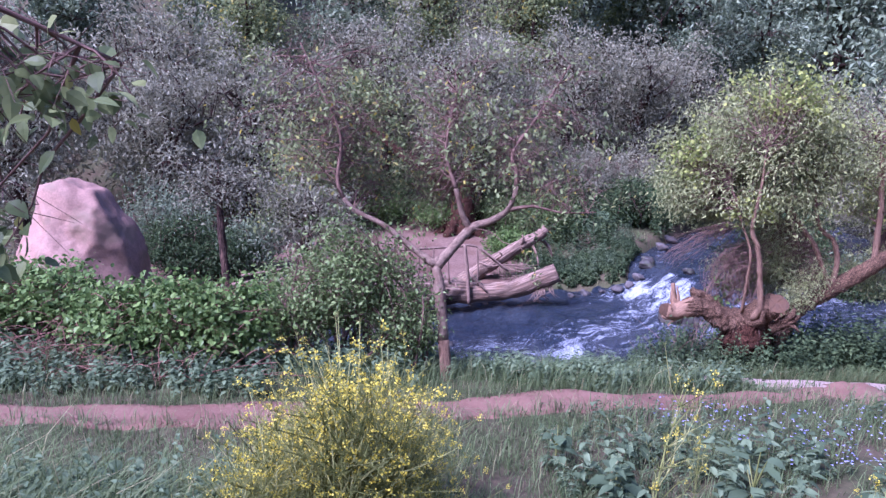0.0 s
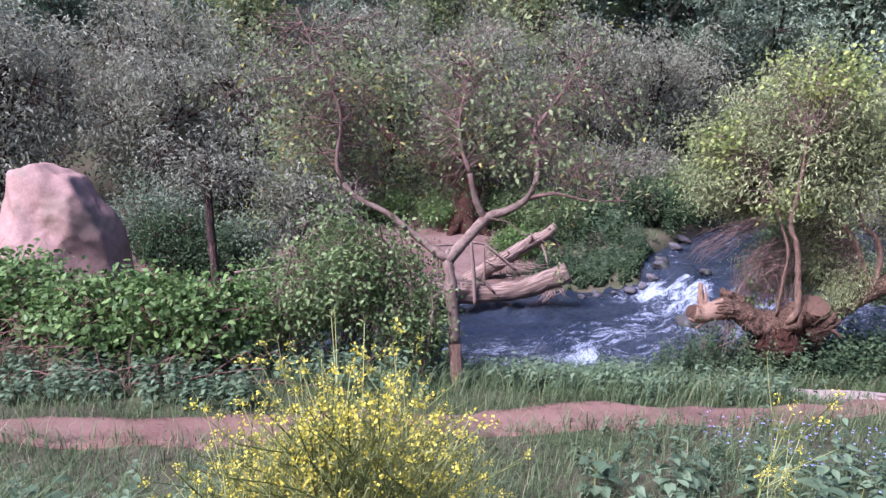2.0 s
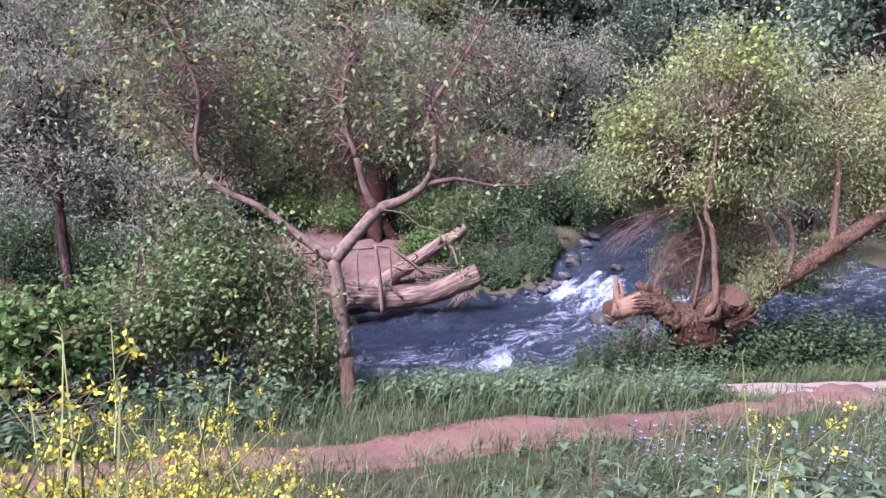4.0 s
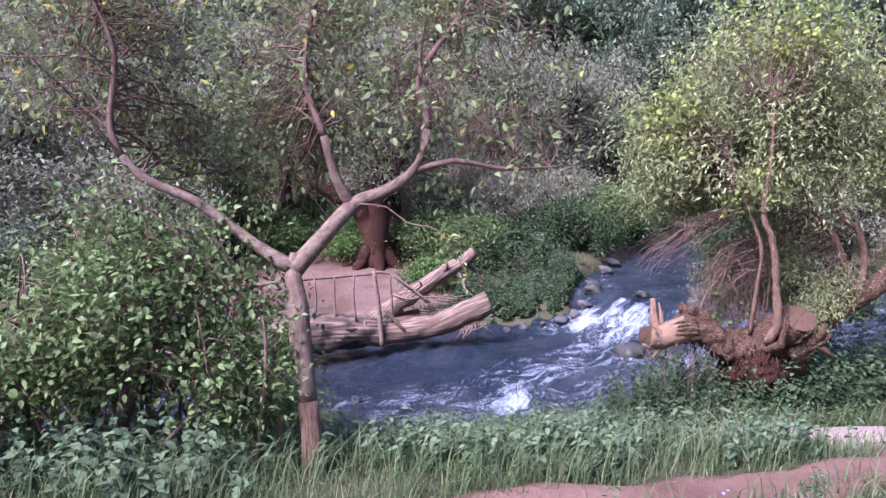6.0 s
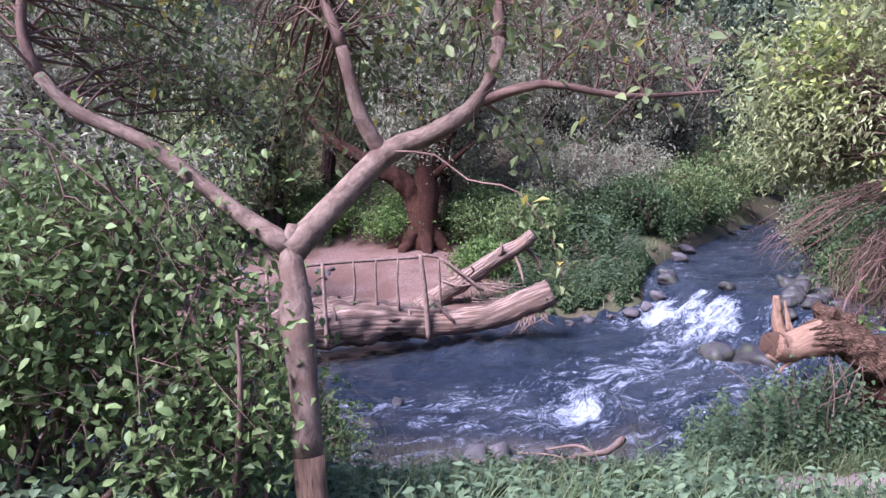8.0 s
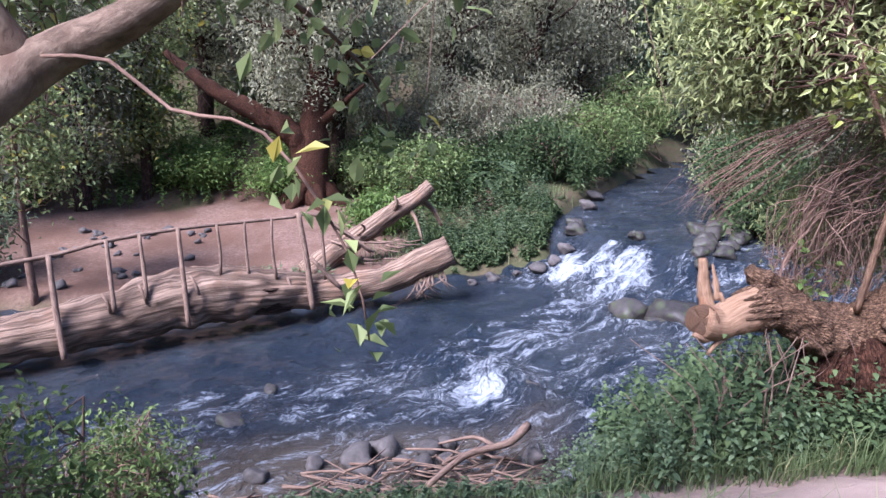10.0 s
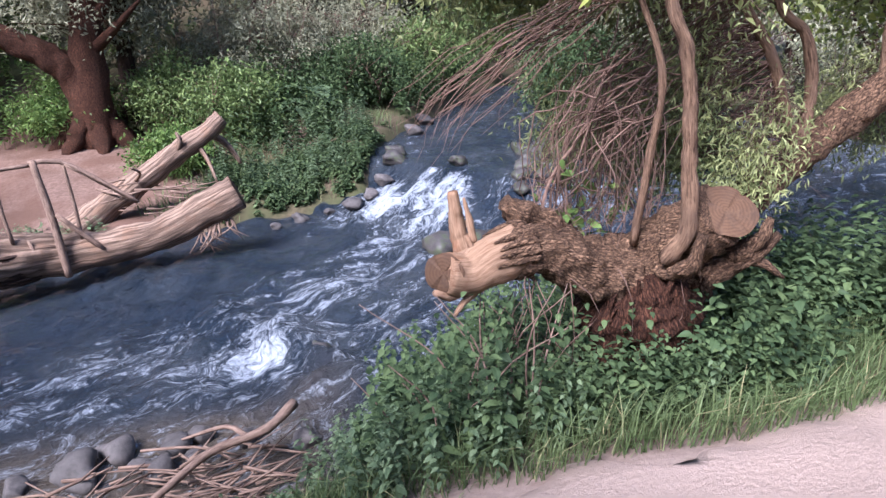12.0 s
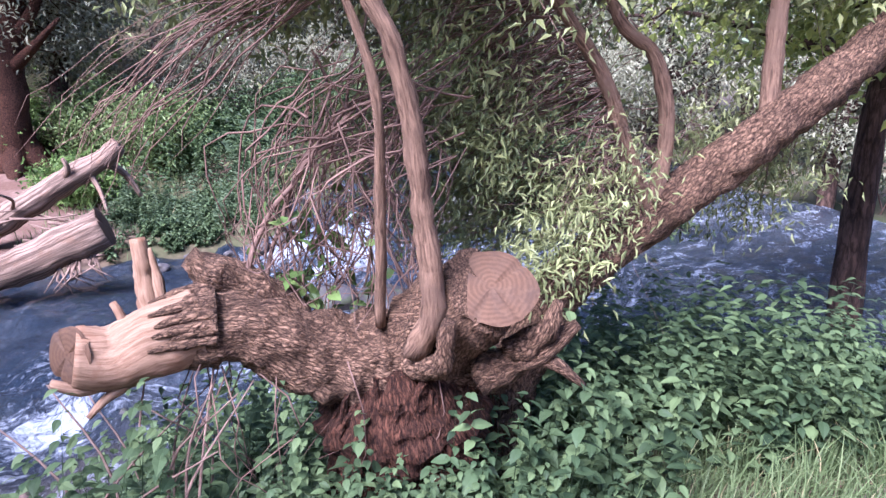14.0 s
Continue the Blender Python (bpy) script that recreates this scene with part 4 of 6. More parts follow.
    for k in range(110):
        a = np.array((rng.uniform(4.5, 5.25), rng.uniform(10.95, 11.3), rng.uniform(0.75, 1.25))) - o
        e = np.array((rng.uniform(4.2, 5.15), rng.uniform(11.0, 11.35), rng.uniform(0.0, 0.45))) - o
        m = (a + e) / 2 + rng.normal(size=3) * 0.1 + [rng.uniform(-0.2, 0.05), 0, 0.12]
        shoot([a, m, e, e + rng.normal(size=3) * 0.12], fan * rng.uniform(0.5, 1.4), 0.1)
    for k in range(26):
        a = np.array((rng.uniform(4.3, 5.1), rng.uniform(11.0, 11.3), 0.1)) - o
        e = a + np.array((rng.uniform(-0.5, 0.5), rng.uniform(-0.15, 0.3), rng.uniform(0.05, 0.5)))
        shoot([a, (a + e) / 2 + [0, 0, 0.15], e, e + rng.normal(size=3) * 0.15], fan * rng.uniform(0.6, 1.5), 0.1)
    shoot(np.array([(4.22, 11.1, 0.12), (4.35, 11.1, 0.5), (4.62, 11.08, 0.85), (4.95, 11.05, 1.1)]) - o, [0.014, 0.013, 0.011, 0.008], 0.08)
    shoot(np.array([(4.3, 11.15, 0.1), (4.45, 11.2, 0.6), (4.7, 11.2, 1.0), (4.8, 11.2, 1.4)]) - o, [0.011, 0.01, 0.009, 0.006], 0.08)
    for k in range(24):
        a = np.array((rng.uniform(4.0, 5.0), rng.uniform(10.75, 11.2), rng.uniform(-0.15, 0.05))) - o
        shoot([a, a + [rng.uniform(-0.15, 0.15), -0.12, -0.2], a + [rng.uniform(-0.3, 0.3), -0.08, rng.uniform(-0.8, -0.45)]], [0.004, 0.003, 0.0015], 0.1)


felled_willow()

# bindweed climbing among the dry shoots behind the stump
vine = thing("bindweed", (4.6, 11.1, -0.1), "broad green climbing leaves among the dry shoots", "plant")
vs, vl = Shape(), Shape()
for k in range(16):
    a = np.array([rng.uniform(-0.35, 0.3), rng.uniform(-0.05, 0.2), 0.0])
    q, r = spline([a, a + [rng.normal() * 0.08, 0, 0.25], a + [rng.normal() * 0.2, rng.normal() * 0.06, rng.uniform(0.3, 0.75)]], [0.004, 0.003, 0.002], 0.06)
    tube(vs, q, r, 4, cap=False)
    n = 7
    leaves(vl, q[rng.integers(1, len(q), n)], rng.normal(size=(n, 3)) + [0, -0.5, 0.1], rng.uniform(0.05, 0.09, n), 0.065, 0.15, 0.25, None, True)
tagged(part("stem_mass", vs, M_TWIG, vine), kind="stuff")
tagged(part("foliage", vl, M_BRAMBLE, vine, smooth=False), kind="stuff")

# vine-leaved crown over the willow, its sunlit look put into the leaf colour
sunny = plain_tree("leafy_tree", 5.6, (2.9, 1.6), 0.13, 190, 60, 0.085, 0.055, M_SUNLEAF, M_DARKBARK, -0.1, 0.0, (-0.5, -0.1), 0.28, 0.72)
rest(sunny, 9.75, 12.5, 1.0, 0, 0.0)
tagged(sunny, "leafy tree with sunlight put into its bright yellow-green leaf colour", "tree")

# woods across the river
grey_tree = plain_tree("willow_tree", 7.0, (2.6, 2.4), 0.2, 230, 50, 0.155, 0.058, M_GREYLEAF, M_DARKBARK, -0.9, 0.05)
grey_spots = [(-4.8, 24.6, 0.9, 0), (-9.0, 22.6, 0.95, 60), (-13, 21.5, 1.1, 200), (-6.5, 23.5, 1.0, 120), (-2.2, 27.5, 1.0, 300), (1.4, 25.5, 0.9, 33), (4.8, 27.5, 0.9, 80),
              (8.6, 31, 1.0, 10), (11.5, 34, 1.1, 240), (-10.5, 26, 1.2, 170), (14.5, 22, 0.85, 50), (16, 28, 1.0, 90), (20, 24, 1.1, 310), (-16, 23, 1.3, 45), (2.6, 33, 1.2, 150), (15.0, 17.5, 0.7, 15)]
grove(grey_tree, grey_spots, "grey-green willow on the far riverbank", "tree", "riverside willows")
dark_tree = plain_tree("tree", 9.0, (2.8, 2.8), 0.22, 200, 40, 0.21, 0.11, M_DARKLEAF, M_DARKBARK, -0.9)
dark_spots = [(-4, 31, 1.0, 0), (5.5, 34, 1.0, 70), (-9.5, 32, 1.1, 140), (10.5, 40, 1.2, 220), (-16, 31, 1.2, 20), (17, 38, 1.2, 95), (-1, 39, 1.3, 180), (23, 34, 1.2, 40), (-22, 27, 1.3, 260), (26, 26, 1.2, 310),
              (-14, 41, 1.5, 30), (12, 37, 1.3, 15), (16, 45, 1.7, 65), (26, 50, 2.0, 130), (11, 55, 2.0, 200), (-2, 58, 2.0, 250), (-18, 52, 2.0, 300), (34, 34, 1.6, 20), (19.5, 26.5, 1.5, 40), (23, 30.5, 1.8, 120), (28, 37, 2.0, 190), (24, 44, 2.0, 80), (30, 54, 2.4, 150), (19, 60, 2.5, 210), (40, 46, 2.2, 260), (48, 38, 2.2, 10), (6, 46, 1.6, 100), (20, 48, 1.6, 160), (-5, 49, 1.7, 210), (30, 42, 1.6, 280), (-26, 38, 1.6, 330), (-34, 30, 1.6, 75)]
grove(dark_tree, dark_spots, "dark leafy tree on the wooded slope", "tree", "trees on the slope")
light_tree = plain_tree("poplar_tree", 8.0, (2.0, 2.0), 0.16, 210, 44, 0.14, 0.095, M_POPLAR, M_DARKBARK, -0.8)
light_spots = [(-0.8, 29.5, 1.0, 0), (-3.4, 25.2, 0.75, 130), (3.6, 30.5, 1.05, 60), (-7.8, 28.5, 1.0, 250), (7.2, 37, 1.3, 20), (-12.5, 36, 1.3, 190), (13, 45, 1.5, 100), (1.5, 43, 1.5, 300)]
old_tree = plain_tree("old_willow", 7.5, (2.6, 1.8), 0.36, 230, 70, 0.13, 0.045, M_GREYLEAF, M_ROOT, -0.55, 0.05, (0.5, 0.3))
rest(old_tree, 0.75, 23.9, 1.0, 0)
for k in range(7):
    a = 0.4 + k * 0.9
    q, r = spline([(0, 0, 1.0), (0.3 * math.cos(a), 0.25 * math.sin(a), 0.5), (0.6 * math.cos(a), 0.5 * math.sin(a), 0.12), (1.0 * math.cos(a), 0.85 * math.sin(a), -0.2)], [0.22, 0.24, 0.19, 0.08], 0.08)
    part("root", tube(Shape(), q, r, 12, 0.3, 6.0), M_ROOT, old_tree)
q, r = spline([(-0.02, 0, 0.8), (-0.35, -0.1, 1.6), (-1.1, -0.2, 2.1), (-2.2, -0.3, 2.7), (-3.2, -0.2, 3.5)], [0.36, 0.3, 0.24, 0.17, 0.08], 0.1)
part("leaning_stem", tube(Shape(), q, r, 16, 0.28, 5.0), M_ROOT, old_tree)
tagged(old_tree, "old willow with a thick reddish trunk behind the sandbank", "tree")
thin_tree = plain_tree("sapling", 4.6, (1.3, 1.1), 0.06, 120, 36, 0.09, 0.06, M_POPLAR, M_TWIG, -0.35)
rest(thin_tree, -3.9, 18.9, 1.0, 0)
tagged(thin_tree, "slender leafy sapling at the end of the log bridge", "tree")
grove(light_tree, light_spots, "yellow-green poplar among the willows", "tree", "poplars on the slope")

# a roadside tree beside the start, whose branch hangs into the view
near_tree = thing("small_tree", (-3.0, 0.9, float(soil(-3.0, 0.9))), "small broad-leaved tree with a branch hanging over the weeds", "tree")


def overhanging(t):
    o = np.array(t.matrix_basis.translation)
    p, r = spline(np.array([(-3.0, 0.9, 1.0), (-2.95, 0.95, 2.2), (-2.7, 1.1, 3.3), (-2.6, 1.2, 4.2)]) - o, [0.07, 0.06, 0.045, 0.02], 0.15)
    part("trunk", tube(Shape(), p, r, 9, 0.15, 5.0), M_BARK, t)
    q, r = spline(np.array([(-2.75, 1.05, 3.1), (-2.2, 1.5, 3.5), (-1.7, 1.85, 3.4), (-1.25, 2.1, 3.2)]) - o, [0.025, 0.018, 0.012, 0.005], 0.1)
    part("branch", tube(Shape(), q, r, 6), M_TWIG, t)
    leaf, tw = Shape(), Shape()
    c = np.concatenate([rand_in_ellipsoid(17, np.array((-1.45, 2.05, 3.13)) - o, (0.34, 0.25, 0.22), 0.1), rand_in_ellipsoid(30, np.array((-2.4, 1.5, 3.8)) - o, (0.7, 0.6, 0.5), 0.2), rand_in_ellipsoid(9, np.array((-1.76, 2.2, 2.66)) - o, (0.14, 0.15, 0.12), 0.1)])
    crown(tw, leaf, q[2:], c, 9, 0.07, 0.066, 0.046, 4, 0.006, 0.5, 0.0, True)
    tagged(part("twig_mass", tw, M_TWIG, t), kind="stuff")
    tagged(part("foliage", leaf, M_POPLAR, t, smooth=False), kind="stuff")


overhanging(near_tree)


# ---- logs and timber ----
def fallen_log():
    t = thing("fallen_log", (0, 17.3, -2.0), "huge stripped fallen trunk lying across the stream as a bridge", "log")
    o = np.array((0, 17.3, -2.0))
    p, r = spline(np.array([(-4.8, 15.5, -1.85), (-2.8, 16.15, -1.65), (-1.9, 16.6, -1.58), (-1.1, 17.0, -1.5), (-0.05, 17.4, -1.55), (0.75, 17.65, -1.62), (1.85, 17.66, -1.5), (3.0, 17.62, -0.98)]) - o,
                  [0.28, 0.32, 0.38, 0.46, 0.37, 0.27, 0.235, 0.265], 0.08)
    part("trunk", tube(Shape(), p, r, 48, 0.2, 3.0), M_LOG, t)
    sawn_end("cut_face", t, p[-1] + unit(p[-1] - p[-4]) * 0.012, p[-1] - p[-4], 0.255, 0.5)
    for k in range(9):
        y0, z0 = 17.05 + 0.012 * k, -1.42 - 0.05 * k
        q, rr = spline(np.array([(-0.25 + rng.uniform(-0.05, 0.05), y0 - 0.04, z0 + 0.02), (0.1, y0 + 0.03, z0 - 0.01), (0.4 + rng.uniform(-0.05, 0.1), y0 + 0.22, z0 - 0.03)]) - o, [0.02, 0.03, 0.015], 0.08)
        part("bark_strip", tube(Shape(), q, rr, 6, 0.4, 12.0), M_DARKBARK, t, "remaining strip of furrowed dark bark")
    for k in range(14):
        a = p[-rng.integers(3, 9)] + np.array([0, -0.1, -0.22])
        q, rr = spline([a, a + [rng.uniform(-0.1, 0.1), -0.1, -0.15], a + [rng.uniform(-0.25, 0.25), rng.uniform(-0.2, 0), -0.32]], [0.02, 0.015, 0.005], 0.1)
        part("splinter", tube(Shape(), q, rr, 5), M_STICK, t, "torn pale splinter")


fallen_log()


def handrail():
    t = thing("handrail", (0, 17.0, -1.2), "rustic handrail of peeled branches nailed along the log", "railing")
    o = np.array((0, 17.0, -1.2))
    line = np.array([(-4.6, 15.45, -0.85), (-3.2, 15.9, -0.66), (-2.53, 16.2, -0.59), (-1.95, 16.45, -0.47), (-1.14, 16.8, -0.4), (-0.3, 17.15, -0.38), (0.55, 17.45, -0.36)])
    p, r = spline(line - o, [0.03, 0.032, 0.032, 0.032, 0.03, 0.028, 0.025], 0.15)
    part("rail", tube(Shape(), p, r, 8, 0.15, 6.0), M_STICK, t)
    p, r = spline(np.array([(0.5, 17.44, -0.33), (0.85, 17.5, -0.35), (1.25, 17.45, -0.6), (1.72, 17.4, -0.95)]) - o, [0.03, 0.03, 0.028, 0.02], 0.12)
    part("rail", tube(Shape(), p, r, 8, 0.15, 6.0), M_STICK, t)
    p, r = spline(np.array([(0.9, 17.48, -0.38), (1.3, 17.5, -0.68), (1.68, 17.5, -0.98)]) - o, [0.022, 0.02, 0.016], 0.12)
    part("rail", tube(Shape(), p, r, 8, 0.15, 6.0), M_STICK, t)

    def post(top, foot, rad):
        mid = (np.array(top) + np.array(foot)) / 2 + rng.normal(size=3) * 0.012
        q, rr = spline(np.array([top, mid, foot]) - o, [rad * 0.85, rad, rad], 0.12)
        part("post", tube(Shape(), q, rr, 8, 0.15, 8.0), M_STICK, t)
    post((-2.62, 16.12, -0.58), (-2.42, 15.72, -1.88), 0.042)
    post((-1.98, 16.4, -0.46), (-1.9, 16.2, -1.42), 0.032)
    post((-1.6, 16.58, -0.42), (-1.52, 16.4, -1.3), 0.03)
    post((-1.12, 16.78, -0.38), (-1.0, 16.45, -1.75), 0.036)
    post((-0.62, 17.0, -0.38), (-0.6, 17.0, -1.16), 0.024)
    post((-0.24, 17.16, -0.37), (-0.2, 17.1, -1.25), 0.024)
    post((0.15, 17.3, -0.36), (0.2, 17.25, -1.3), 0.024)
    post((0.55, 17.44, -0.3), (0.74, 17.32, -1.85), 0.05)
    post((0.88, 17.5, -0.36), (0.95, 17.5, -1.4), 0.026)
    post((0.72, 17.36, -1.0), (1.2, 17.42, -1.55), 0.034)
    for x, y, z in ((-2.05, 16.22, -1.15), (-1.62, 16.42, -1.1), (-0.95, 16.6, -1.05), (0.36, 17.3, -1.3)):
        post((x, y, z), (x + 0.1, y - 0.02, z - 0.28), 0.022)


handrail()


def driftwood_trunk():
    t = thing("driftwood_log", (1.9, 19.6, -1.2), "grey barkless driftwood trunk leaning on the sandy bank", "log")
    o = np.array((1.9, 19.6, -1.2))
    p, r = spline(np.array([(0.6, 19.2, -1.75), (1.1, 19.5, -1.5), (2.05, 19.8, -0.9), (2.7, 19.85, -0.5), (3.05, 19.85, -0.22)]) - o, [0.22, 0.22, 0.2, 0.17, 0.13], 0.08)
    part("trunk", tube(Shape(), p, r, 14, 0.2, 4.0), M_LOG, t)
    for a, b, c, rad in (((2.3, 19.7, -0.7), (2.35, 19.6, -0.5), (2.3, 19.55, -0.38), 0.05), ((2.6, 19.8, -0.6), (2.75, 19.7, -0.9), (2.85, 19.6, -1.25), 0.05), ((1.6, 19.5, -1.1), (1.7, 19.1, -0.9), (1.6, 18.8, -0.75), 0.03), ((2.85, 19.9, -0.5), (3.1, 20.0, -0.7), (3.3, 20.0, -1.05), 0.07)):
        q, rr = spline(np.array([a, b, c]) - o, [rad, rad * 0.8, rad * 0.5], 0.08)
        part("branch_stub", tube(Shape(), q, rr, 8, 0.25, 8.0), M_LOG, t)


driftwood_trunk()


def stick_pile(name, n, box, length, rad, label, lift=0.05, flat=0.12):
    """Loose sticks lying over one another inside box (x0, x1, y0, y1)."""
    x0, x1, y0, y1 = box
    cx, cy = (x0 + x1) / 2, (y0 + y1) / 2
    z0 = float(soil(cx, cy))
    t = thing(name, (cx, cy, z0), label, "driftwood")
    for k in range(n):
        x, y = rng.uniform(x0, x1), rng.uniform(y0, y1)
        a, L = rng.uniform(-0.9, 0.9), length * rng.uniform(0.4, 1.2)
        d = np.array([math.cos(a), math.sin(a), 0]) * L / 2
        z = max(float(soil(x, y)), float(water_level(x, y))) + lift + rng.uniform(0, flat)
        m = np.array([x - cx, y - cy, z - z0])
        ends = [m - d + [0, 0, rng.uniform(-0.04, 0.06)], m + rng.normal(size=3) * 0.03 * L, m + d + [0, 0, rng.uniform(-0.04, 0.10)]]
        p, r = spline(ends, np.array([1, 0.9, 0.5]) * rad * rng.uniform(0.5, 1.5), 0.15)
        part("stick", tube(Shape(), p, r, 6, 0.2, 9.0), M_STICK, t)
    return t


stick_pile("driftwood_pile", 95, (0.9, 2.8, 11.95, 12.85), 0.7, 0.010, "heap of bleached driftwood sticks and reeds at the water")
stick_pile("driftwood_pile", 26, (-0.3, 1.0, 11.7, 12.5), 0.5, 0.014, "scattered dry sticks on the muddy shore")
stick_pile("driftwood_pile", 16, (1.0, 2.6, 18.9, 19.6), 0.9, 0.018, "tangle of dry branches behind the log bridge", 0.1, 0.5)
big = thing("driftwood_branch", (2.5, 12.5, -2.0), "curved bleached branch on the stony shore", "driftwood")
p, r = spline([(-0.75, -0.35, 0.1), (-0.3, 0.0, 0.18), (0.15, 0.1, 0.22), (0.42, 0.35, 0.26)], [0.028, 0.035, 0.04, 0.045], 0.08)
part("branch", tube(Shape(), p, r, 9, 0.2, 8.0), M_STICK, big)
p, r = spline([(0.0, 0.08, 0.2), (-0.15, 0.3, 0.2), (-0.5, 0.4, 0.1)], [0.026, 0.02, 0.012], 0.08)
part("fork", tube(Shape(), p, r, 7, 0.2, 8.0), M_STICK, big)


def broken_fence():
    z = float(soil(-2.85, 10.2))
    t = thing("broken_fence", (-2.85, 10.2, z), "low broken rail of crooked branches by the water", "fence")
    for a, b, rad in (((-0.45, 0, 0.36 - z), (0.45, 0.05, 0.47 - z), 0.025), ((-0.02, 0, -0.1), (0.0, 0, 0.46 - z), 0.028), ((-0.4, 0.02, -0.1), (-0.05, 0, 0.36 - z), 0.02), ((0.42, 0.04, -0.1), (0.4, 0.04, 0.5 - z), 0.025)):
        q, rr = spline([a, (np.array(a) + np.array(b)) / 2 + rng.normal(size=3) * 0.02, b], [rad, rad, rad * 0.8], 0.12)
        part("rail" if abs(a[0] - b[0]) > 0.6 else "post", tube(Shape(), q, rr, 7, 0.2, 8.0), M_STICK, t)


broken_fence()


def slat_bridge():
    t = thing("footbridge", (-4.9, 12.6, -0.95), "weathered footbridge of pale split slats over the stream", "footbridge")
    for y in (-0.22, 0.22):
        q, rr = spline([(-2.0, y, 0.05), (0, y, 0.03), (2.0, y, -0.12)], [0.06, 0.06, 0.05], 0.3)
        part("beam", tube(Shape(), q, rr, 8, 0.15, 5.0), M_STICK, t)
    for k in range(30):
        x = -1.9 + k * 0.13
        q, rr = spline([(x + rng.uniform(-0.02, 0.02), -0.42, 0.12 - 0.02 * abs(x)), (x + rng.uniform(-0.03, 0.03), 0.42, 0.12 - 0.02 * abs(x))], [0.045, 0.04], 0.3)
        part("slat", tube(Shape(), q, rr, 6, 0.25, 7.0), M_LOG, t)


slat_bridge()


# ---- stones ----
def rock_shape(radius, seed, squash=0.7, rough=0.35, sub=3):
    bm = bmesh.new()
    bmesh.ops.create_icosphere(bm, subdivisions=sub, radius=1)
    v = np.array([q.co[:] for q in bm.verts])
    f = [[a.index for a in q.verts] for q in bm.faces]
    bm.free()
    spin = np.random.default_rng(int(seed * 10) + 3)
    N = unit(spin.normal(size=(13, 3)))
    H = spin.uniform(0.72, 1.0, 13)
    for i, q in enumerate(v):
        k = N @ q
        q = q * min(1.15, np.where(k > 0.1, H / np.maximum(k, 0.1), 9).min())
        d = Vector(q * 0.9 + seed * 3.7)
        s = 1 + rough * noise.noise(d) + rough * 0.35 * noise.noise(d * 2.7) + rough * 0.1 * noise.noise(d * 7)
        v[i] = q * s
    return Shape().put(v * radius * np.array([1, 0.85, squash]), f)


rock_meshes = [rock_shape(1.0, s, 0.62 + 0.07 * s, 0.4, 3).mesh("rock", M_ROCK) for s in range(5)]


wet_meshes = [rock_shape(1.0, s + 7, 0.6 + 0.06 * s, 0.45, 3).mesh("rock", M_WETROCK) for s in range(4)]


def rock(x, y, z, radius, label, group):
    ob = new("rock", wet_meshes[rng.integers(4)] if "wet" in label or "rushing" in label else rock_meshes[rng.integers(5)])
    ob.matrix_basis = pose(x, y, z, rng.uniform(-15, 15), rng.uniform(-15, 15), rng.uniform(0, 360)) @ Matrix.Scale(radius, 4)
    return tagged(ob, label, "rock", group)


for x, y, rad in ((1.19, 13.03, 0.2), (1.48, 13.2, 0.17), (1.64, 12.98, 0.1), (1.92, 13.14, 0.15), (2.07, 12.92, 0.1), (2.16, 13.24, 0.11), (1.81, 12.8, 0.15), (3.0, 12.78, 0.12), (-0.58, 13.1, 0.15), (-0.52, 12.75, 0.1), (0.2, 12.9, 0.12), (2.5, 13.0, 0.12), (0.75, 13.0, 0.1)):
    rock(x, y, float(water_level(x, y)) + 0.03, rad, "rounded grey river stone at the near shore", "stones on the near shore")
for x, y, rad in ((3.6, 18.5, 0.1), (4.03, 18.68, 0.15), (4.55, 18.8, 0.1), (4.99, 18.92, 0.2), (5.35, 19.0, 0.13), (5.7, 19.25, 0.18)):
    rock(x, y, float(water_level(x, y)) + 0.05, rad, "mossy stone edging the far bank", "stones of the far bank")
for x, y, rad in ((7.2, 21.9, 0.22), (7.9, 23.2, 0.24)):
    rock(x, y, float(water_level(x, y)) + 0.1, rad, "pale rounded stone at the river's bend", "stones at the bend")
for x, y, rad in ((9.3, 18.9, 0.2), (9.0, 18.5, 0.2), (9.6, 19.2, 0.22), (10.3, 20.6, 0.25), (8.3, 19.0, 0.24), (8.75, 19.1, 0.2), (7.4, 17.3, 0.17), (7.7, 17.7, 0.22), (8.05, 18.2, 0.2), (8.4, 18.55, 0.24), (8.1, 17.6, 0.18), (8.6, 18.0, 0.22), (8.95, 19.35, 0.15), (7.2, 16.9, 0.16), (7.75, 17.1, 0.2), (6.9, 18.75, 0.16), (6.15, 20.1, 0.2), (6.0, 19.7, 0.22)):
    rock(x, y, float(water_level(x, y)) + 0.07, rad, "dark wet rock beside the cascade", "rocks of the cascade")
for x, y, rad in ((5.75, 16.5, 0.38), (6.35, 16.1, 0.42), (6.0, 16.0, 0.2), (3.42, 14.3, 0.16), (-0.2, 14.2, 0.2), (-1.2, 14.3, 0.2), (0.2, 15.0, 0.15)):
    rock(x, y, float(water_level(x, y)) - 0.06, rad, "dark rock breaking the rushing water", "rocks in the stream")
for k in range(34):
    x, y = rng.uniform(-4.5, -1.5), rng.uniform(18.6, 22.5)
    rock(x, y, float(soil(x, y)) + 0.02, rng.uniform(0.05, 0.13), "small grey stone on the sandbank", "stones on the sandbank")
mound = new("soil_mound", rock_shape(0.42, 3.3, 0.3, 0.5, 4).mesh("soil_mound", M_PATH))
mound.matrix_basis = pose(4.75, 7.7, float(soil(4.75, 7.7)) + 0.0, 0, 0, 30)
tagged(mound, "low heap of pale dry earth beside the path", "soil heap")


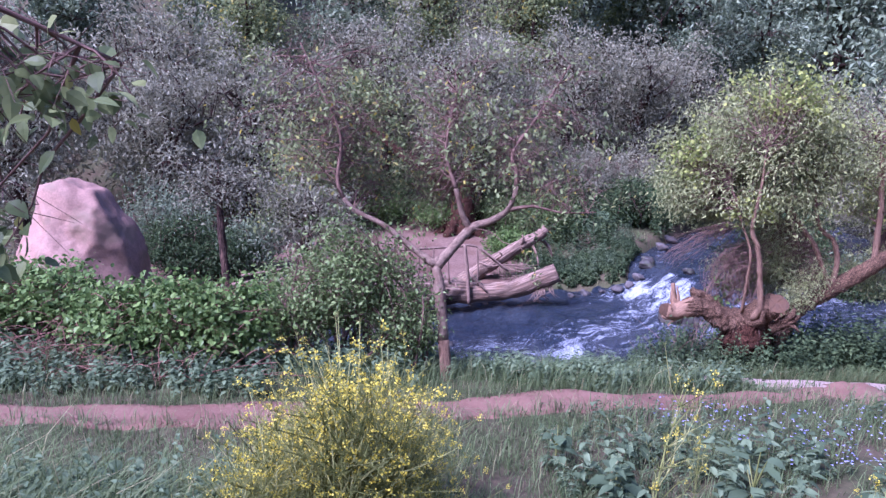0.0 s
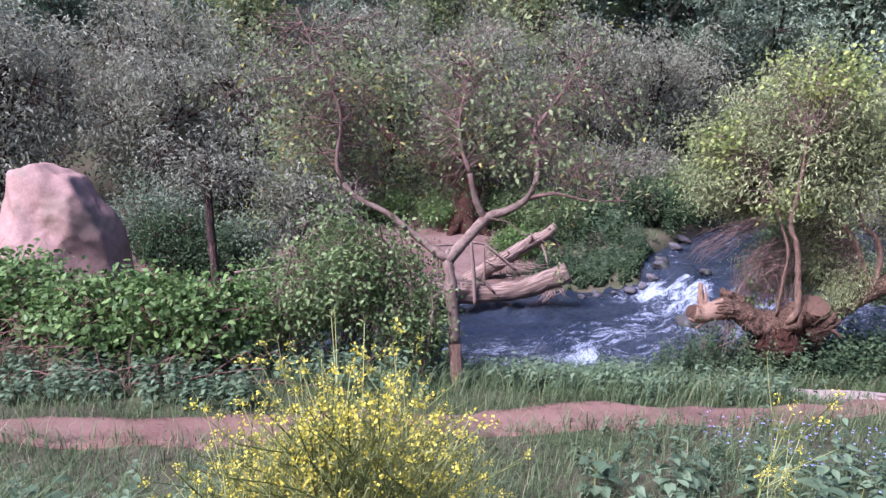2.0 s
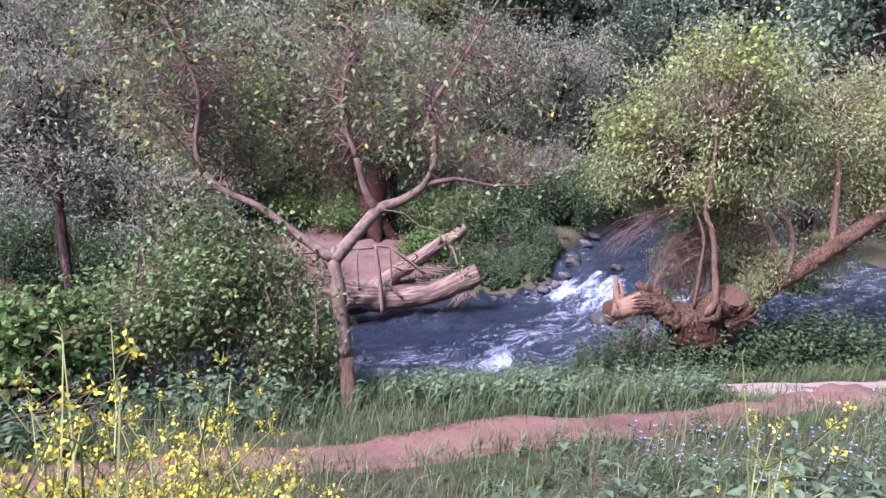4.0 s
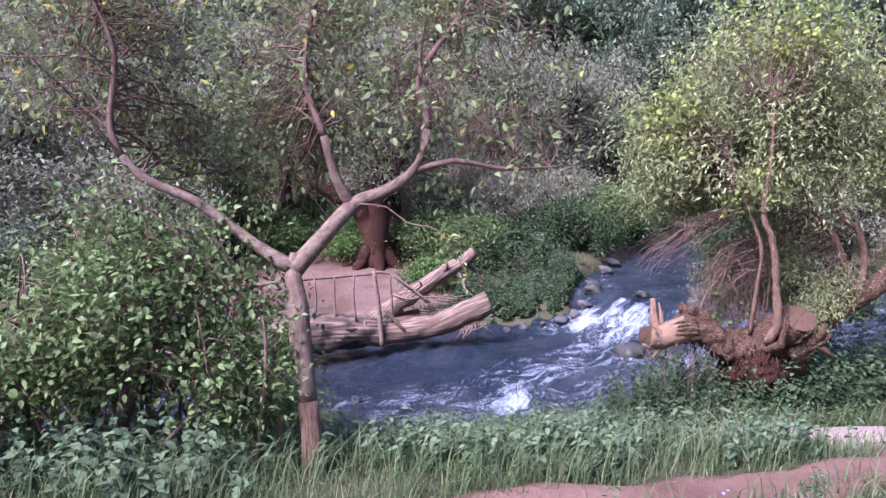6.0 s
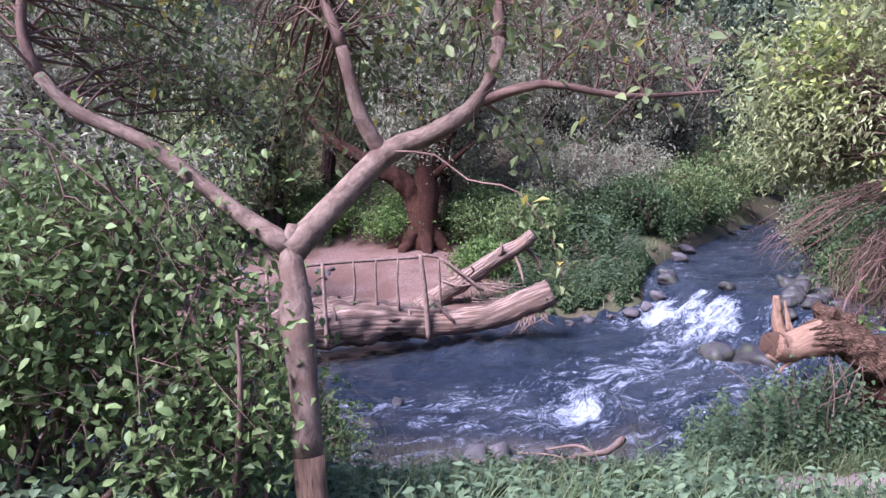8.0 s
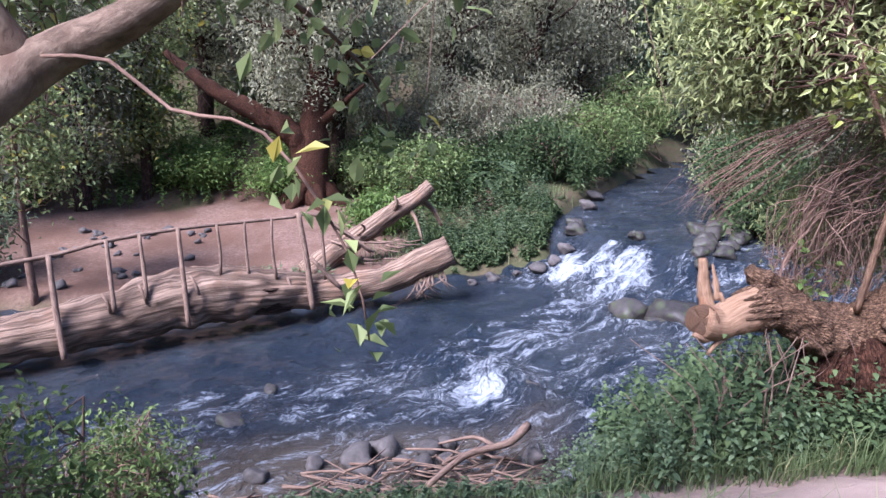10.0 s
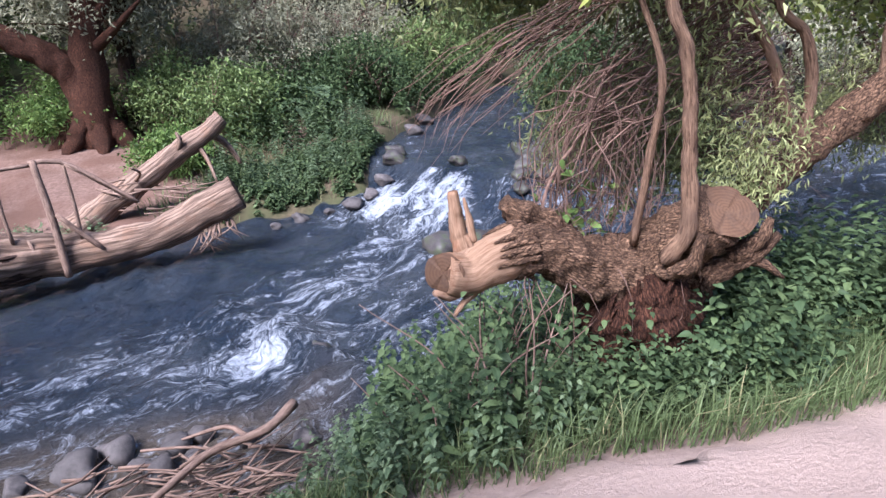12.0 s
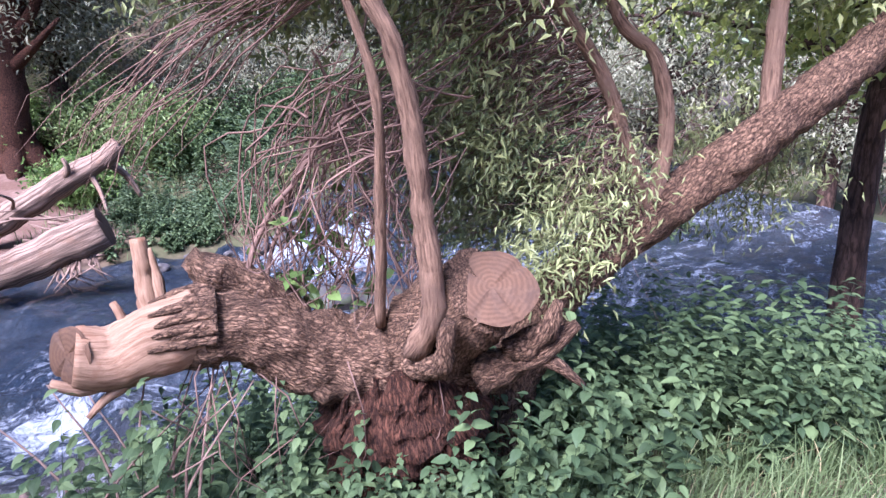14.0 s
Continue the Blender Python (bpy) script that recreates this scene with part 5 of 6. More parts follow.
def boulder():
    bm = bmesh.new()
    bmesh.ops.create_icosphere(bm, subdivisions=5, radius=1)
    v = np.array([q.co[:] for q in bm.verts])
    f = [[a.index for a in q.verts] for q in bm.faces]
    bm.free()
    planes = [((-1, -0.1, 0.1), 1.0), ((-0.93, 0, 0.37), 0.90), ((-0.9, 0.1, 0.44), 0.91), ((-0.57, 0, 0.82), 1.03), ((0.29, 0, 0.957), 0.95), ((0.85, 0, 0.52), 0.70), ((0.91, -0.1, 0.41), 0.72), ((0.95, 0, 0.31), 0.78),
              ((0.05, -0.93, 0.36), 0.62), ((0, 0.95, 0.3), 0.6), ((-0.62, -0.72, 0.3), 0.78), ((0.5, -0.83, 0.25), 0.7), ((0.6, 0.7, 0.35), 0.75), ((-0.6, 0.7, 0.35), 0.75), ((0, 0, -1), 1.0), ((0.2, -0.7, 0.7), 0.86)]
    N = unit(np.array([q for q, _ in planes]))
    H = np.array([h for _, h in planes])
    for i, q in enumerate(v):
        k = N @ q
        d = Vector(q * 1.7 + 4.2)
        reach = np.where(k > 0.05, (H * (1 + 0.08 * np.sin(7 * H + 3 * q[0] + 4 * q[2]))) / np.maximum(k, 0.05), 9).min()
        reach *= 1 + 0.05 * noise.noise(d * 1.5) + 0.022 * noise.noise(d * 4) + 0.022 * noise.noise(d * 9) + 0.012 * noise.noise(d * 20)
        v[i] = q * reach * np.array([0.86, 0.92, 0.88])
    ob = new("boulder", Shape().put(v, f).mesh("boulder", M_BOULDER))
    ob.matrix_basis = pose(-5.74, 10.75, 0.90, 0, 0, 4)
    tagged(ob, "tall pointed pinkish-red boulder standing among brambles", "boulder")


boulder()


# ---- bushes and herbs ----
PATH_LINES = [np.array([(-16, 4.6), (-9, 5.2), (-4, 5.8), (-2.4, 6.0), (0.5, 6.6), (2.1, 7.0), (3.4, 7.3), (4.4, 7.75), (5.3, 8.5)]), np.array([(2.6, 9.7), (3.7, 9.3), (5.0, 9.1), (7, 9.05), (12, 8.9), (18, 8.2)])]
PATH_HALF = (0.30, 0.66)


def off_path(x, y, margin=0.0):
    ok = np.ones(len(x), bool)
    for line, half in zip(PATH_LINES, PATH_HALF):
        ok &= (np.abs(y - np.interp(x, line[:, 0], line[:, 1], -99, 99)) > half + margin) | (x < line[0, 0])
    return ok


def scatter(n, box, clear=True, margin=0.0, patch=0.0, scale=0.8):
    """Points on the ground inside box, off the paths and dry; patch: share lost to bare patches."""
    x0, x1, y0, y1 = box
    x, y = rng.uniform(x0, x1, n), rng.uniform(y0, y1, n)
    ok = (y < shore_near(x) - 0.55) | (y > shore_far(x) + 0.45)
    if clear:
        ok &= off_path(x, y, margin)
    soft_edge = min(1.2, 0.22 * (x1 - x0), 0.22 * (y1 - y0))
    inset = np.minimum(np.minimum(x - x0, x1 - x), np.minimum(y - y0, y1 - y)) + 0.4 * soft_edge * np.sin(2.9 * x + 2 * np.sin(2.3 * y))
    ok &= rng.random(n) < smoothstep(0, soft_edge, inset)
    x, y = x[ok], y[ok]
    if patch:
        w = np.sin(scale * 3.1 * x + 1.7 * np.sin(scale * 2.3 * y)) * np.sin(scale * 2.7 * y + 1.1 * np.sin(scale * 3.7 * x))
        ok = w > -1 + 2 * patch * rng.random(len(x))
        x, y = x[ok], y[ok]
    return np.stack([x, y, soil(x, y)], 1)


def bush(name, at, radii, height, stems, clumps, per, length, width, m_leaf, label, category, size=0.12, twig=M_TWIG, low=-0.95, shell=0.3, fine=False):
    """A many-stemmed bush: stems from the ground, twigs, leaves."""
    x, y = at
    t = thing(name, (x, y, float(soil(x, y))), label, category)
    attach, st = [], Shape()
    for k in range(stems):
        a = np.array([rng.normal() * radii[0] * 0.25, rng.normal() * radii[1] * 0.25, -0.15])
        e = np.array([rng.uniform(-0.7, 0.7) * radii[0], rng.uniform(-0.7, 0.7) * radii[1], height * rng.uniform(0.5, 0.9)])
        p, r = spline([a, (a + e) / 2 + rng.normal(size=3) * 0.12 * height, e], [0.018, 0.014, 0.006], 0.15)
        tube(st, p, r, 5, cap=False)
        attach.append(p[2:])
    leaf = Shape()
    c = rand_in_ellipsoid(clumps, (0, 0, height * 0.52), (radii[0], radii[1], height * 0.5), shell, low)
    crown(st, leaf, np.concatenate(attach), c, per, size, length, width, 3, 0.007, 0.15, 0.0, fine, 1)
    tagged(part("stem_mass", st, twig, t), kind="stuff")
    tagged(part("foliage", leaf, m_leaf, t, smooth=False), kind="stuff")
    return t


bush("shrub", (-1.28, 8.25), (1.15, 0.75), 2.0, 26, 330, 34, 0.052, 0.031, M_SHRUB, "dense green leafy shrub with bare stems below at the river's edge", "shrub", 0.13, M_TWIG, -0.5, 0.3, True)
bush("shrub", (-0.5, 7.98), (0.42, 0.3), 1.25, 7, 60, 26, 0.055, 0.034, M_SHRUB, "leafy shoots growing round the foot of the tree", "shrub", 0.1)
bush("shrub", (-2.2, 8.9), (0.7, 0.6), 1.5, 9, 90, 28, 0.065, 0.04, M_SHRUB, "leafy green shrub beside the forked tree", "shrub", 0.12)
bush("shrub", (-0.75, 9.6), (0.7, 0.55), 1.0, 9, 90, 30, 0.05, 0.03, M_SHRUB, "low leafy shrub on the bank below the tree", "shrub", 0.10)
bush("shrub", (-0.5, 11.3), (0.6, 0.5), 0.95, 8, 90, 30, 0.05, 0.025, M_SHRUB, "feathery green shrub at the water's edge", "shrub", 0.10)
bush("bramble_patch", (-3.3, 7.75), (1.55, 0.75), 1.0, 22, 300, 34, 0.07, 0.048, M_BRAMBLE, "thick bramble patch with reddish dry canes", "bramble", 0.12, M_CANE, -0.35, 0.35, True)
bush("bramble_patch", (-5.4, 8.1), (1.4, 0.9), 0.85, 16, 240, 34, 0.07, 0.048, M_BRAMBLE, "bramble patch in front of the boulder", "bramble", 0.12, M_CANE, -0.4, 0.35, True)


def canes(at, radii, n, label):
    """Arching reddish dead canes over the face of a bramble patch."""
    x, y = at
    t = thing("bramble_canes", (x, y, float(soil(x, y))), label, "bramble")
    for k in range(n):
        a = np.array([rng.uniform(-1, 1) * radii[0], -radii[1] * rng.uniform(0.5, 1.0), 0.0])
        a[2] = float(soil(x + a[0], y + a[1])) - float(soil(x, y)) - 0.05
        e = a + np.array([rng.normal() * 0.6, rng.uniform(-0.25, 0.2), rng.uniform(0.15, 0.6)])
        q, r = spline([a, (a + e) / 2 + [0, -0.05, rng.uniform(0.02, 0.15)], e, e + [rng.normal() * 0.25, -0.05, -rng.uniform(0.05, 0.3)]], [0.0045, 0.004, 0.0035, 0.002], 0.12)
        part("cane", tube(Shape(), q, r, 4, cap=False), M_CANE, t)


canes((-3.5, 7.45), (1.1, 0.6), 45, "tangle of dry reddish canes before the brambles")
canes((-5.3, 7.75), (1.4, 0.7), 45, "dry reddish canes below the boulder's brambles")
bush("shrub", (-7.7, 10.3), (1.1, 0.8), 2.4, 12, 170, 40, 0.08, 0.03, M_GREYLEAF, "grey-green bush growing beside the boulder", "shrub", 0.16)
bush("shrub", (-8.6, 11.5), (1.6, 1.2), 3.4, 14, 220, 46, 0.09, 0.03, M_GREYLEAF, "tall grey-green bush behind the boulder", "shrub", 0.2)
for x, y, rx, h, m, lab in ((0.2, 24.6, 1.3, 1.3, M_BRAMBLE, "rounded green bush behind the sandbank"), (2.4, 24.2, 1.2, 1.6, M_SHRUB, "leafy bush at the foot of the trees"), (-2.2, 25.4, 1.2, 1.1, M_BRAMBLE, "low yellow-green bush on the far bank"),
                            (9.6, 19.6, 1.1, 1.6, M_FARHERB, "green bush on the rocks above the cascade"), (9.5, 18.1, 1.1, 1.7, M_FARHERB, "dark green bush beside the wet rocks"), (10.3, 16.9, 1.0, 1.4, M_FARHERB, "dark leafy bush on the stony point"), (10.5, 20.6, 1.2, 1.9, M_FARHERB, "dark green bush along the river island"), (11.2, 21.6, 1.4, 2.4, M_GREYLEAF, "grey-green bush on the river island"), (12.6, 24.0, 1.5, 2.6, M_WILLOW, "willow bush on the river island"), (10.6, 17.9, 0.9, 1.2, M_DARKLEAF, "dark low bush by the rapids"),
                            # the two M_FARHERB bushes by the still water are added for its shaded gap
                            (15.6, 14.5, 1.6, 3.0, M_GREYLEAF, "willow bush beyond the rapids"), (17.2, 18.5, 2.0, 3.6, M_DARKLEAF, "dark bush on the bend"), (-5.5, 19.8, 1.2, 1.6, M_DARKLEAF, "dark bush at the water's far edge"), (-8.2, 20.4, 1.7, 2.6, M_DARKLEAF, "dark overhanging bush across the water"), (-7.5, 19.4, 1.2, 1.7, M_FARHERB, "dark green bush added for the shaded gap over the still water"), (-6.2, 19.3, 1.1, 1.5, M_FARHERB, "low dark green bush added for the shade at the still water"),
                            (3.6, 22.8, 1.1, 1.5, M_SHRUB, "leafy green bush above the creepers"), (6.7, 24.3, 1.3, 1.7, M_FARHERB, "dark green bush of tall herbs"), (4.2, 25.0, 1.5, 2.8, M_GREYLEAF, "grey-green willow bush behind the herbs"), (7.6, 26.6, 1.6, 2.6, M_GREYLEAF, "drooping grey-green willow bush"), (2.2, 21.6, 0.7, 0.7, M_BRAMBLE, "small green bush at the edge of the sand"), (8.7, 26.0, 1.6, 2.2, M_SHRUB, "leafy bush leaning over the bend"), (5.6, 25.4, 1.6, 2.4, M_GREYLEAF, "grey-green bush on the bank"), (12.5, 31, 2.2, 3.0, M_SHRUB, "leafy green bush beside the upstream bend"), (17, 40, 3.0, 5.0, M_DARKLEAF, "dark leafy thicket beside the upper river"), (21, 37, 3.0, 5.0, M_GREYLEAF, "grey-green thicket beside the upper river")):
    bush("shrub", (x, y), (rx, rx * 0.9), h, 8, 90 + int(40 * rx), 34 if m is M_DARKLEAF else 42, 0.11, 0.05 if m is not M_GREYLEAF else 0.035, m, lab, "shrub", 0.2)

# old dark stems standing in the water by the boulder
for x, y, h, lean in ((-3.6, 11.4, 2.6, -0.3), (-3.1, 11.6, 2.4, 0.5), (-2.6, 11.7, 2.3, 0.1)):
    s = thing("leaning_tree", (x, y, float(soil(x, y))), "dark leaning stem at the edge of the water", "tree", "dark stems by the water")
    p, r = spline([(0, 0, -0.3), (lean * 0.3, 0.05, h * 0.4), (lean, 0.3, h), (lean * 1.4, 0.6, h * 1.35)], [0.11, 0.085, 0.06, 0.03], 0.12)
    part("trunk", tube(Shape(), p, r, 10, 0.3, 5.0), M_DARKBARK, s)
    tw, lf = Shape(), Shape()
    crown(tw, lf, p[len(p) // 2:], rand_in_ellipsoid(48, (lean * 1.2, 0.5, h * 1.3), (1.1, 0.9, 0.8), 0.2, -0.55), 34, 0.16, 0.09, 0.032, 3, 0.009)
    tagged(part("twig_mass", tw, M_DARKBARK, s), kind="stuff")
    tagged(part("foliage", lf, M_GREYLEAF, s, smooth=False), kind="stuff")


def herb_mass(name, pts, height, pairs, length, width, m, label, stem=0.004, lean=(0, 0, 0), stem_mat=None, fine=True):
    """Upright herbs with leaves in crossed pairs up the stem, all in one mesh of leaves and one of stems."""
    n = len(pts)
    h = height[0] + (height[1] - height[0]) * rng.random(n)
    tilt = rng.normal(size=(n, 3)) * [0.14, 0.14, 0] + np.asarray(lean)
    top = pts + tilt * h[:, None] + np.stack([np.zeros(n), np.zeros(n), h], 1)
    leaf, stems = Shape(), Shape()
    for k in range(pairs):
        f = 0.22 + 0.78 * (k + 0.6) / pairs
        c = pts + (top - pts) * f
        a = rng.uniform(0, math.pi) + k * math.pi / 2 + rng.normal(size=n) * 0.35
        for sgn in (1, -1):
            d = np.stack([np.cos(a) * sgn, np.sin(a) * sgn, rng.uniform(-0.25, 0.45, n)], 1)
            L = length * (1.15 - 0.55 * f) * rng.uniform(0.7, 1.3, n)
            leaves(leaf, c + rng.normal(size=(n, 3)) * 0.008, d, L, L * width / length, 0.18, 0.4, np.array([0, 0, 1.0]) + rng.normal(size=(n, 3)) * 0.25, fine)
    s = np.stack([np.full(n, stem), np.zeros(n), np.zeros(n)], 1)
    q = np.stack([np.zeros(n), np.full(n, stem), np.zeros(n)], 1)
    v = np.stack([pts - s, pts + s, top, pts - q, pts + q], 1).reshape(-1, 3)
    b = np.arange(n)[:, None] * 5
    leaf_top = np.concatenate([b + [0, 1, 2], b + [3, 4, 2]], 1).reshape(-1, 3)
    stems.put(v, leaf_top)
    ob = new(name, leaf.mesh(name, m, False))
    tagged(ob, label, "plants", kind="stuff")
    st = part("stem_mass", stems, stem_mat or m, ob)
    tagged(st, kind="stuff")
    return ob


def keep_if(p, test):
    return p[test(p[:, 0], p[:, 1])]


def stump_gap(x, y):
    return ~((np.abs(x - 4.95) < 0.4) & (y > 10.72) & (y < 11.38))


# nettles on the bank under the willow
pts = keep_if(scatter(2050, (2.6, 11.0, 9.9, 14.0), patch=0.3), lambda x, y: stump_gap(x, y) & (y > 10.35 + 0.12 * np.sin(3 * x)) & (x > 2.7 + 0.35 * (y - 10)))
herb_mass("nettles", pts, (0.35, 0.95), 9, 0.092, 0.054, M_NETTLE, "dark green stinging nettles crowding the bank under the willow")
pts = keep_if(scatter(500, (5.0, 11.0, 10.3, 13.5)), stump_gap)
herb_mass("nettles", pts, (0.55, 1.15), 10, 0.105, 0.064, M_NETTLE, "tall leafy nettles beside the leaning trunk")
pts = scatter(620, (2.7, 5.3, 10.0, 12.9))
herb_mass("nettles", keep_if(pts, stump_gap), (0.25, 0.5), 8, 0.06, 0.034, M_WEED, "fresh green herbs at the edge of the nettles")
pts = scatter(230, (4.0, 5.9, 10.2, 10.78))
herb_mass("nettles", pts, (0.3, 0.58), 9, 0.07, 0.042, M_NETTLE, "fresh nettles standing close before the stump")
pts = scatter(260, (6.0, 9.4, 10.9, 12.9))
herb_mass("nettles", pts, (0.85, 1.25), 10, 0.1, 0.06, M_NETTLE, "tall dark nettles behind the leaning trunk")
# bank below the forked tree
pts = scatter(900, (-3.0, 3.2, 8.6, 12.2), patch=0.5)
herb_mass("weeds", pts, (0.06, 0.17), 6, 0.06, 0.035, M_WEED, "low green weeds on the steep bank", fine=False)
pts = scatter(900, (-0.6, 4.0, 7.35, 9.2), margin=0.08, patch=0.55)
herb_mass("weeds", pts, (0.12, 0.4), 6, 0.085, 0.045, M_WEED, "leafy weeds mixed into the grass of the bank")
pts = scatter(420, (-4.5, -0.4, 7.0, 8.6), margin=0.1, patch=0.3)
herb_mass("weeds", pts, (0.2, 0.5), 6, 0.085, 0.06, M_WEED, "leafy light green weeds under the shrub")
pts = scatter(520, (-6.5, -1.9, 6.35, 7.5), margin=0.05, patch=0.3)
herb_mass("weeds", pts, (0.12, 0.38), 6, 0.075, 0.045, M_WEED, "leafy weeds between the path and the brambles")
# weeds before the walker
pts = keep_if(scatter(1700, (0.2, 6.8, 1.0, 6.9), margin=0.05, patch=0.45), lambda x, y: x > 0.45 + 0.04 * y)
herb_mass("weeds", pts, (0.1, 0.34), 7, 0.055, 0.022, M_WEED, "mixed green meadow weeds beside the path", fine=False)
pts = keep_if(scatter(560, (0.2, 6.5, 1.0, 5.9), margin=0.1, patch=0.6), lambda x, y: x > 0.5 + 0.04 * y)
herb_mass("weeds", pts, (0.2, 0.55), 6, 0.12, 0.07, M_WEED, "larger leafy weeds standing above the meadow")
pts = keep_if(scatter(650, (-4.0, 0.1, 1.8, 4.7), margin=0.05, patch=0.35), lambda x, y: x < -0.25)
herb_mass("weeds", pts, (0.2, 0.5), 7, 0.08, 0.045, M_WEED, "leafy weeds among the long grass")
# across the river
pts = keep_if(scatter(2600, (2.6, 13, 19.0, 30), clear=False, patch=0.45), lambda x, y: (y > shore_far(x) + 0.6) & (y < shore_far(x) + 7) & ((y > shore_far(x) + 2.2) | (x > 7)))
herb_mass("far_herbs", pts, (0.5, 1.5), 9, 0.14, 0.07, M_FARHERB, "tall green herbs along the far bank", fine=False)
pts = keep_if(scatter(3200, (2.7, 6.6, 18.6, 22), clear=False, patch=0.45, scale=1.3), lambda x, y: (y > shore_far(x) + 0.35) & (y < shore_far(x) + 2.6 + 0.4 * np.sin(2.7 * x)))
herb_mass("creepers", pts, (0.06, 0.26), 6, 0.085, 0.065, M_NETTLE, "low creeping green plants covering the far edge", fine=False)
pts = keep_if(scatter(420, (2.5, 6.6, 18.8, 22.5), clear=False, patch=0.55, scale=0.9), lambda x, y: y > shore_far(x) + 0.7)
herb_mass("far_herbs", pts, (0.25, 0.75), 8, 0.10, 0.04, M_WEED, "light green leafy herbs standing above the creepers", fine=False)
pts = keep_if(scatter(900, (-13, 3.2, 24, 30), clear=False, patch=0.3), lambda x, y: y > shore_far(x) + 6.0)
herb_mass("far_herbs", pts, (0.4, 0.9), 7, 0.15, 0.09, M_BRAMBLE, "undergrowth at the foot of the far trees", fine=False)
pts = keep_if(scatter(160, (-1.0, 1.2, 18.6, 19.6), clear=False), lambda x, y: y > shore_far(x) + 0.4)
herb_mass("creepers", pts, (0.1, 0.25), 4, 0.08, 0.04, M_WEED, "grassy tuft on the edge of the sandbank")


# ---- grass ----
def grass(name, pts, height, width, label, lean=(0, 0, 0)):
    n = len(pts)
    h = height[0] + (height[1] - height[0]) * rng.random(n) ** 1.3
    sh = blades(Shape(), pts - [0, 0, 0.02], h, width * rng.uniform(0.6, 1.3, n), lean)
    ob = new(name, sh.mesh(name, M_GRASS, False))
    return tagged(ob, label, "grass", kind="stuff")


grass("grass", scatter(96000, (-7, 8.5, 0.2, 8.3), margin=-0.13, patch=0.2), (0.06, 0.27), 0.0065, "short green meadow grass on the slope")
grass("grass", scatter(34000, (-15, 17, -9, 9), margin=0.0, patch=0.5), (0.06, 0.24), 0.010, "patchy rough grass spreading over the slope")
grass("grass", scatter(15000, (-5, 3.6, 7.0, 9.6), margin=0.02), (0.12, 0.42), 0.008, "lush grass between the path and the riverbank", (0.1, 0, 0))
grass("grass", keep_if(scatter(13000, (-4.5, -0.3, 1.6, 4.6), margin=0.05, patch=0.3), lambda x, y: x < -0.3), (0.25, 0.6), 0.009, "long soft blue-green grass bent by the wind", (0.35, 0, 0))
grass("grass", keep_if(scatter(19000, (2.6, 11, 9.2, 11.1), margin=0.1), lambda x, y: y > 9.75 + 0.15 * np.sin(2.3 * x)), (0.12, 0.4), 0.008, "bright green grass edging the dusty path", (0.1, -0.1, 0))
grass("grass", keep_if(scatter(9000, (3.2, 10, 7.8, 9.2), margin=0.02), lambda x, y: y < 8.95), (0.05, 0.16), 0.006, "trodden short grass between the paths")
grass("grass", scatter(9000, (-3.0, 3.4, 9.4, 12.4), patch=0.4), (0.05, 0.15), 0.007, "grass on the steep bank")
grass("grass", scatter(5000, (1.2, 7, 18.9, 24), clear=False, patch=0.3), (0.12, 0.4), 0.012, "green grass on the far bank")


# ---- flowers and broad-leaved plants ----
def mustard(seed_lean):
    t = thing("mustard_plant")
    st, lf, fl = Shape(), Shape(), Shape()
    h = rng.uniform(0.98, 1.22)
    top = np.array([seed_lean[0], seed_lean[1], h])
    p, r = spline([(0, 0, -0.05), top * [0.25, 0.25, 0.5] + rng.normal(size=3) * 0.03, top], [0.006, 0.0045, 0.002], 0.12)
    tube(st, p, r, 4, cap=False)
    tips = [p[-1]]
    for k in range(22):
        a = p[rng.integers(len(p) // 3, len(p) - 1)]
        e = a + np.array([seed_lean[0] * 0.4 + rng.normal() * 0.16, seed_lean[1] * 0.4 + rng.normal() * 0.16, rng.uniform(0.15, 0.42)])
        q, rr = spline([a, (a + e) / 2 + rng.normal(size=3) * 0.03, e], [0.003, 0.0025, 0.0015], 0.1)
        tube(st, q, rr, 3, cap=False)
        if k % 2:
            tips.append(q[-1])
        n = 16
        leaves(st, q[rng.integers(0, len(q), n)], rng.normal(size=(n, 3)) * 0.5 + [0, 0, 0.8], 0.035, 0.004)
    for e in tips:
        n = 13
        d = unit(rng.normal(size=(n, 3)) + [0, 0, 0.35])
        leaves(fl, e + d * 0.007 + rng.normal(size=(n, 3)) * [0.010, 0.010, 0.012], d, 0.014, 0.0125, 0.1, 0.0)
    n = 16
    f = rng.random(n) * 0.5
    at = p[(f * (len(p) - 1)).astype(int)]
    leaves(lf, at, rng.normal(size=(n, 3)) * [1, 1, 0.3], rng.uniform(0.06, 0.13, n), 0.035)
    tagged(part("stem_mass", st, M_MUSTARD, t, smooth=False), kind="stuff")
    tagged(part("foliage", lf, M_WEED, t, smooth=False), kind="stuff")
    tagged(part("blossom", fl, M_PETAL, t, smooth=False), kind="stuff")
    return t


LABEL_M = "tall wild mustard plant with small yellow flowers"
models = [mustard((rng.uniform(0.0, 0.3), rng.uniform(-0.2, 0.15))) for _ in range(6)]
spots = []
while len(spots) < 175:
    y = rng.uniform(2.95, 4.35)
    x = rng.uniform(-1.3, min(-0.04, 0.05 - 0.5 * (y - 3.0)))
    spots.append((x, y))
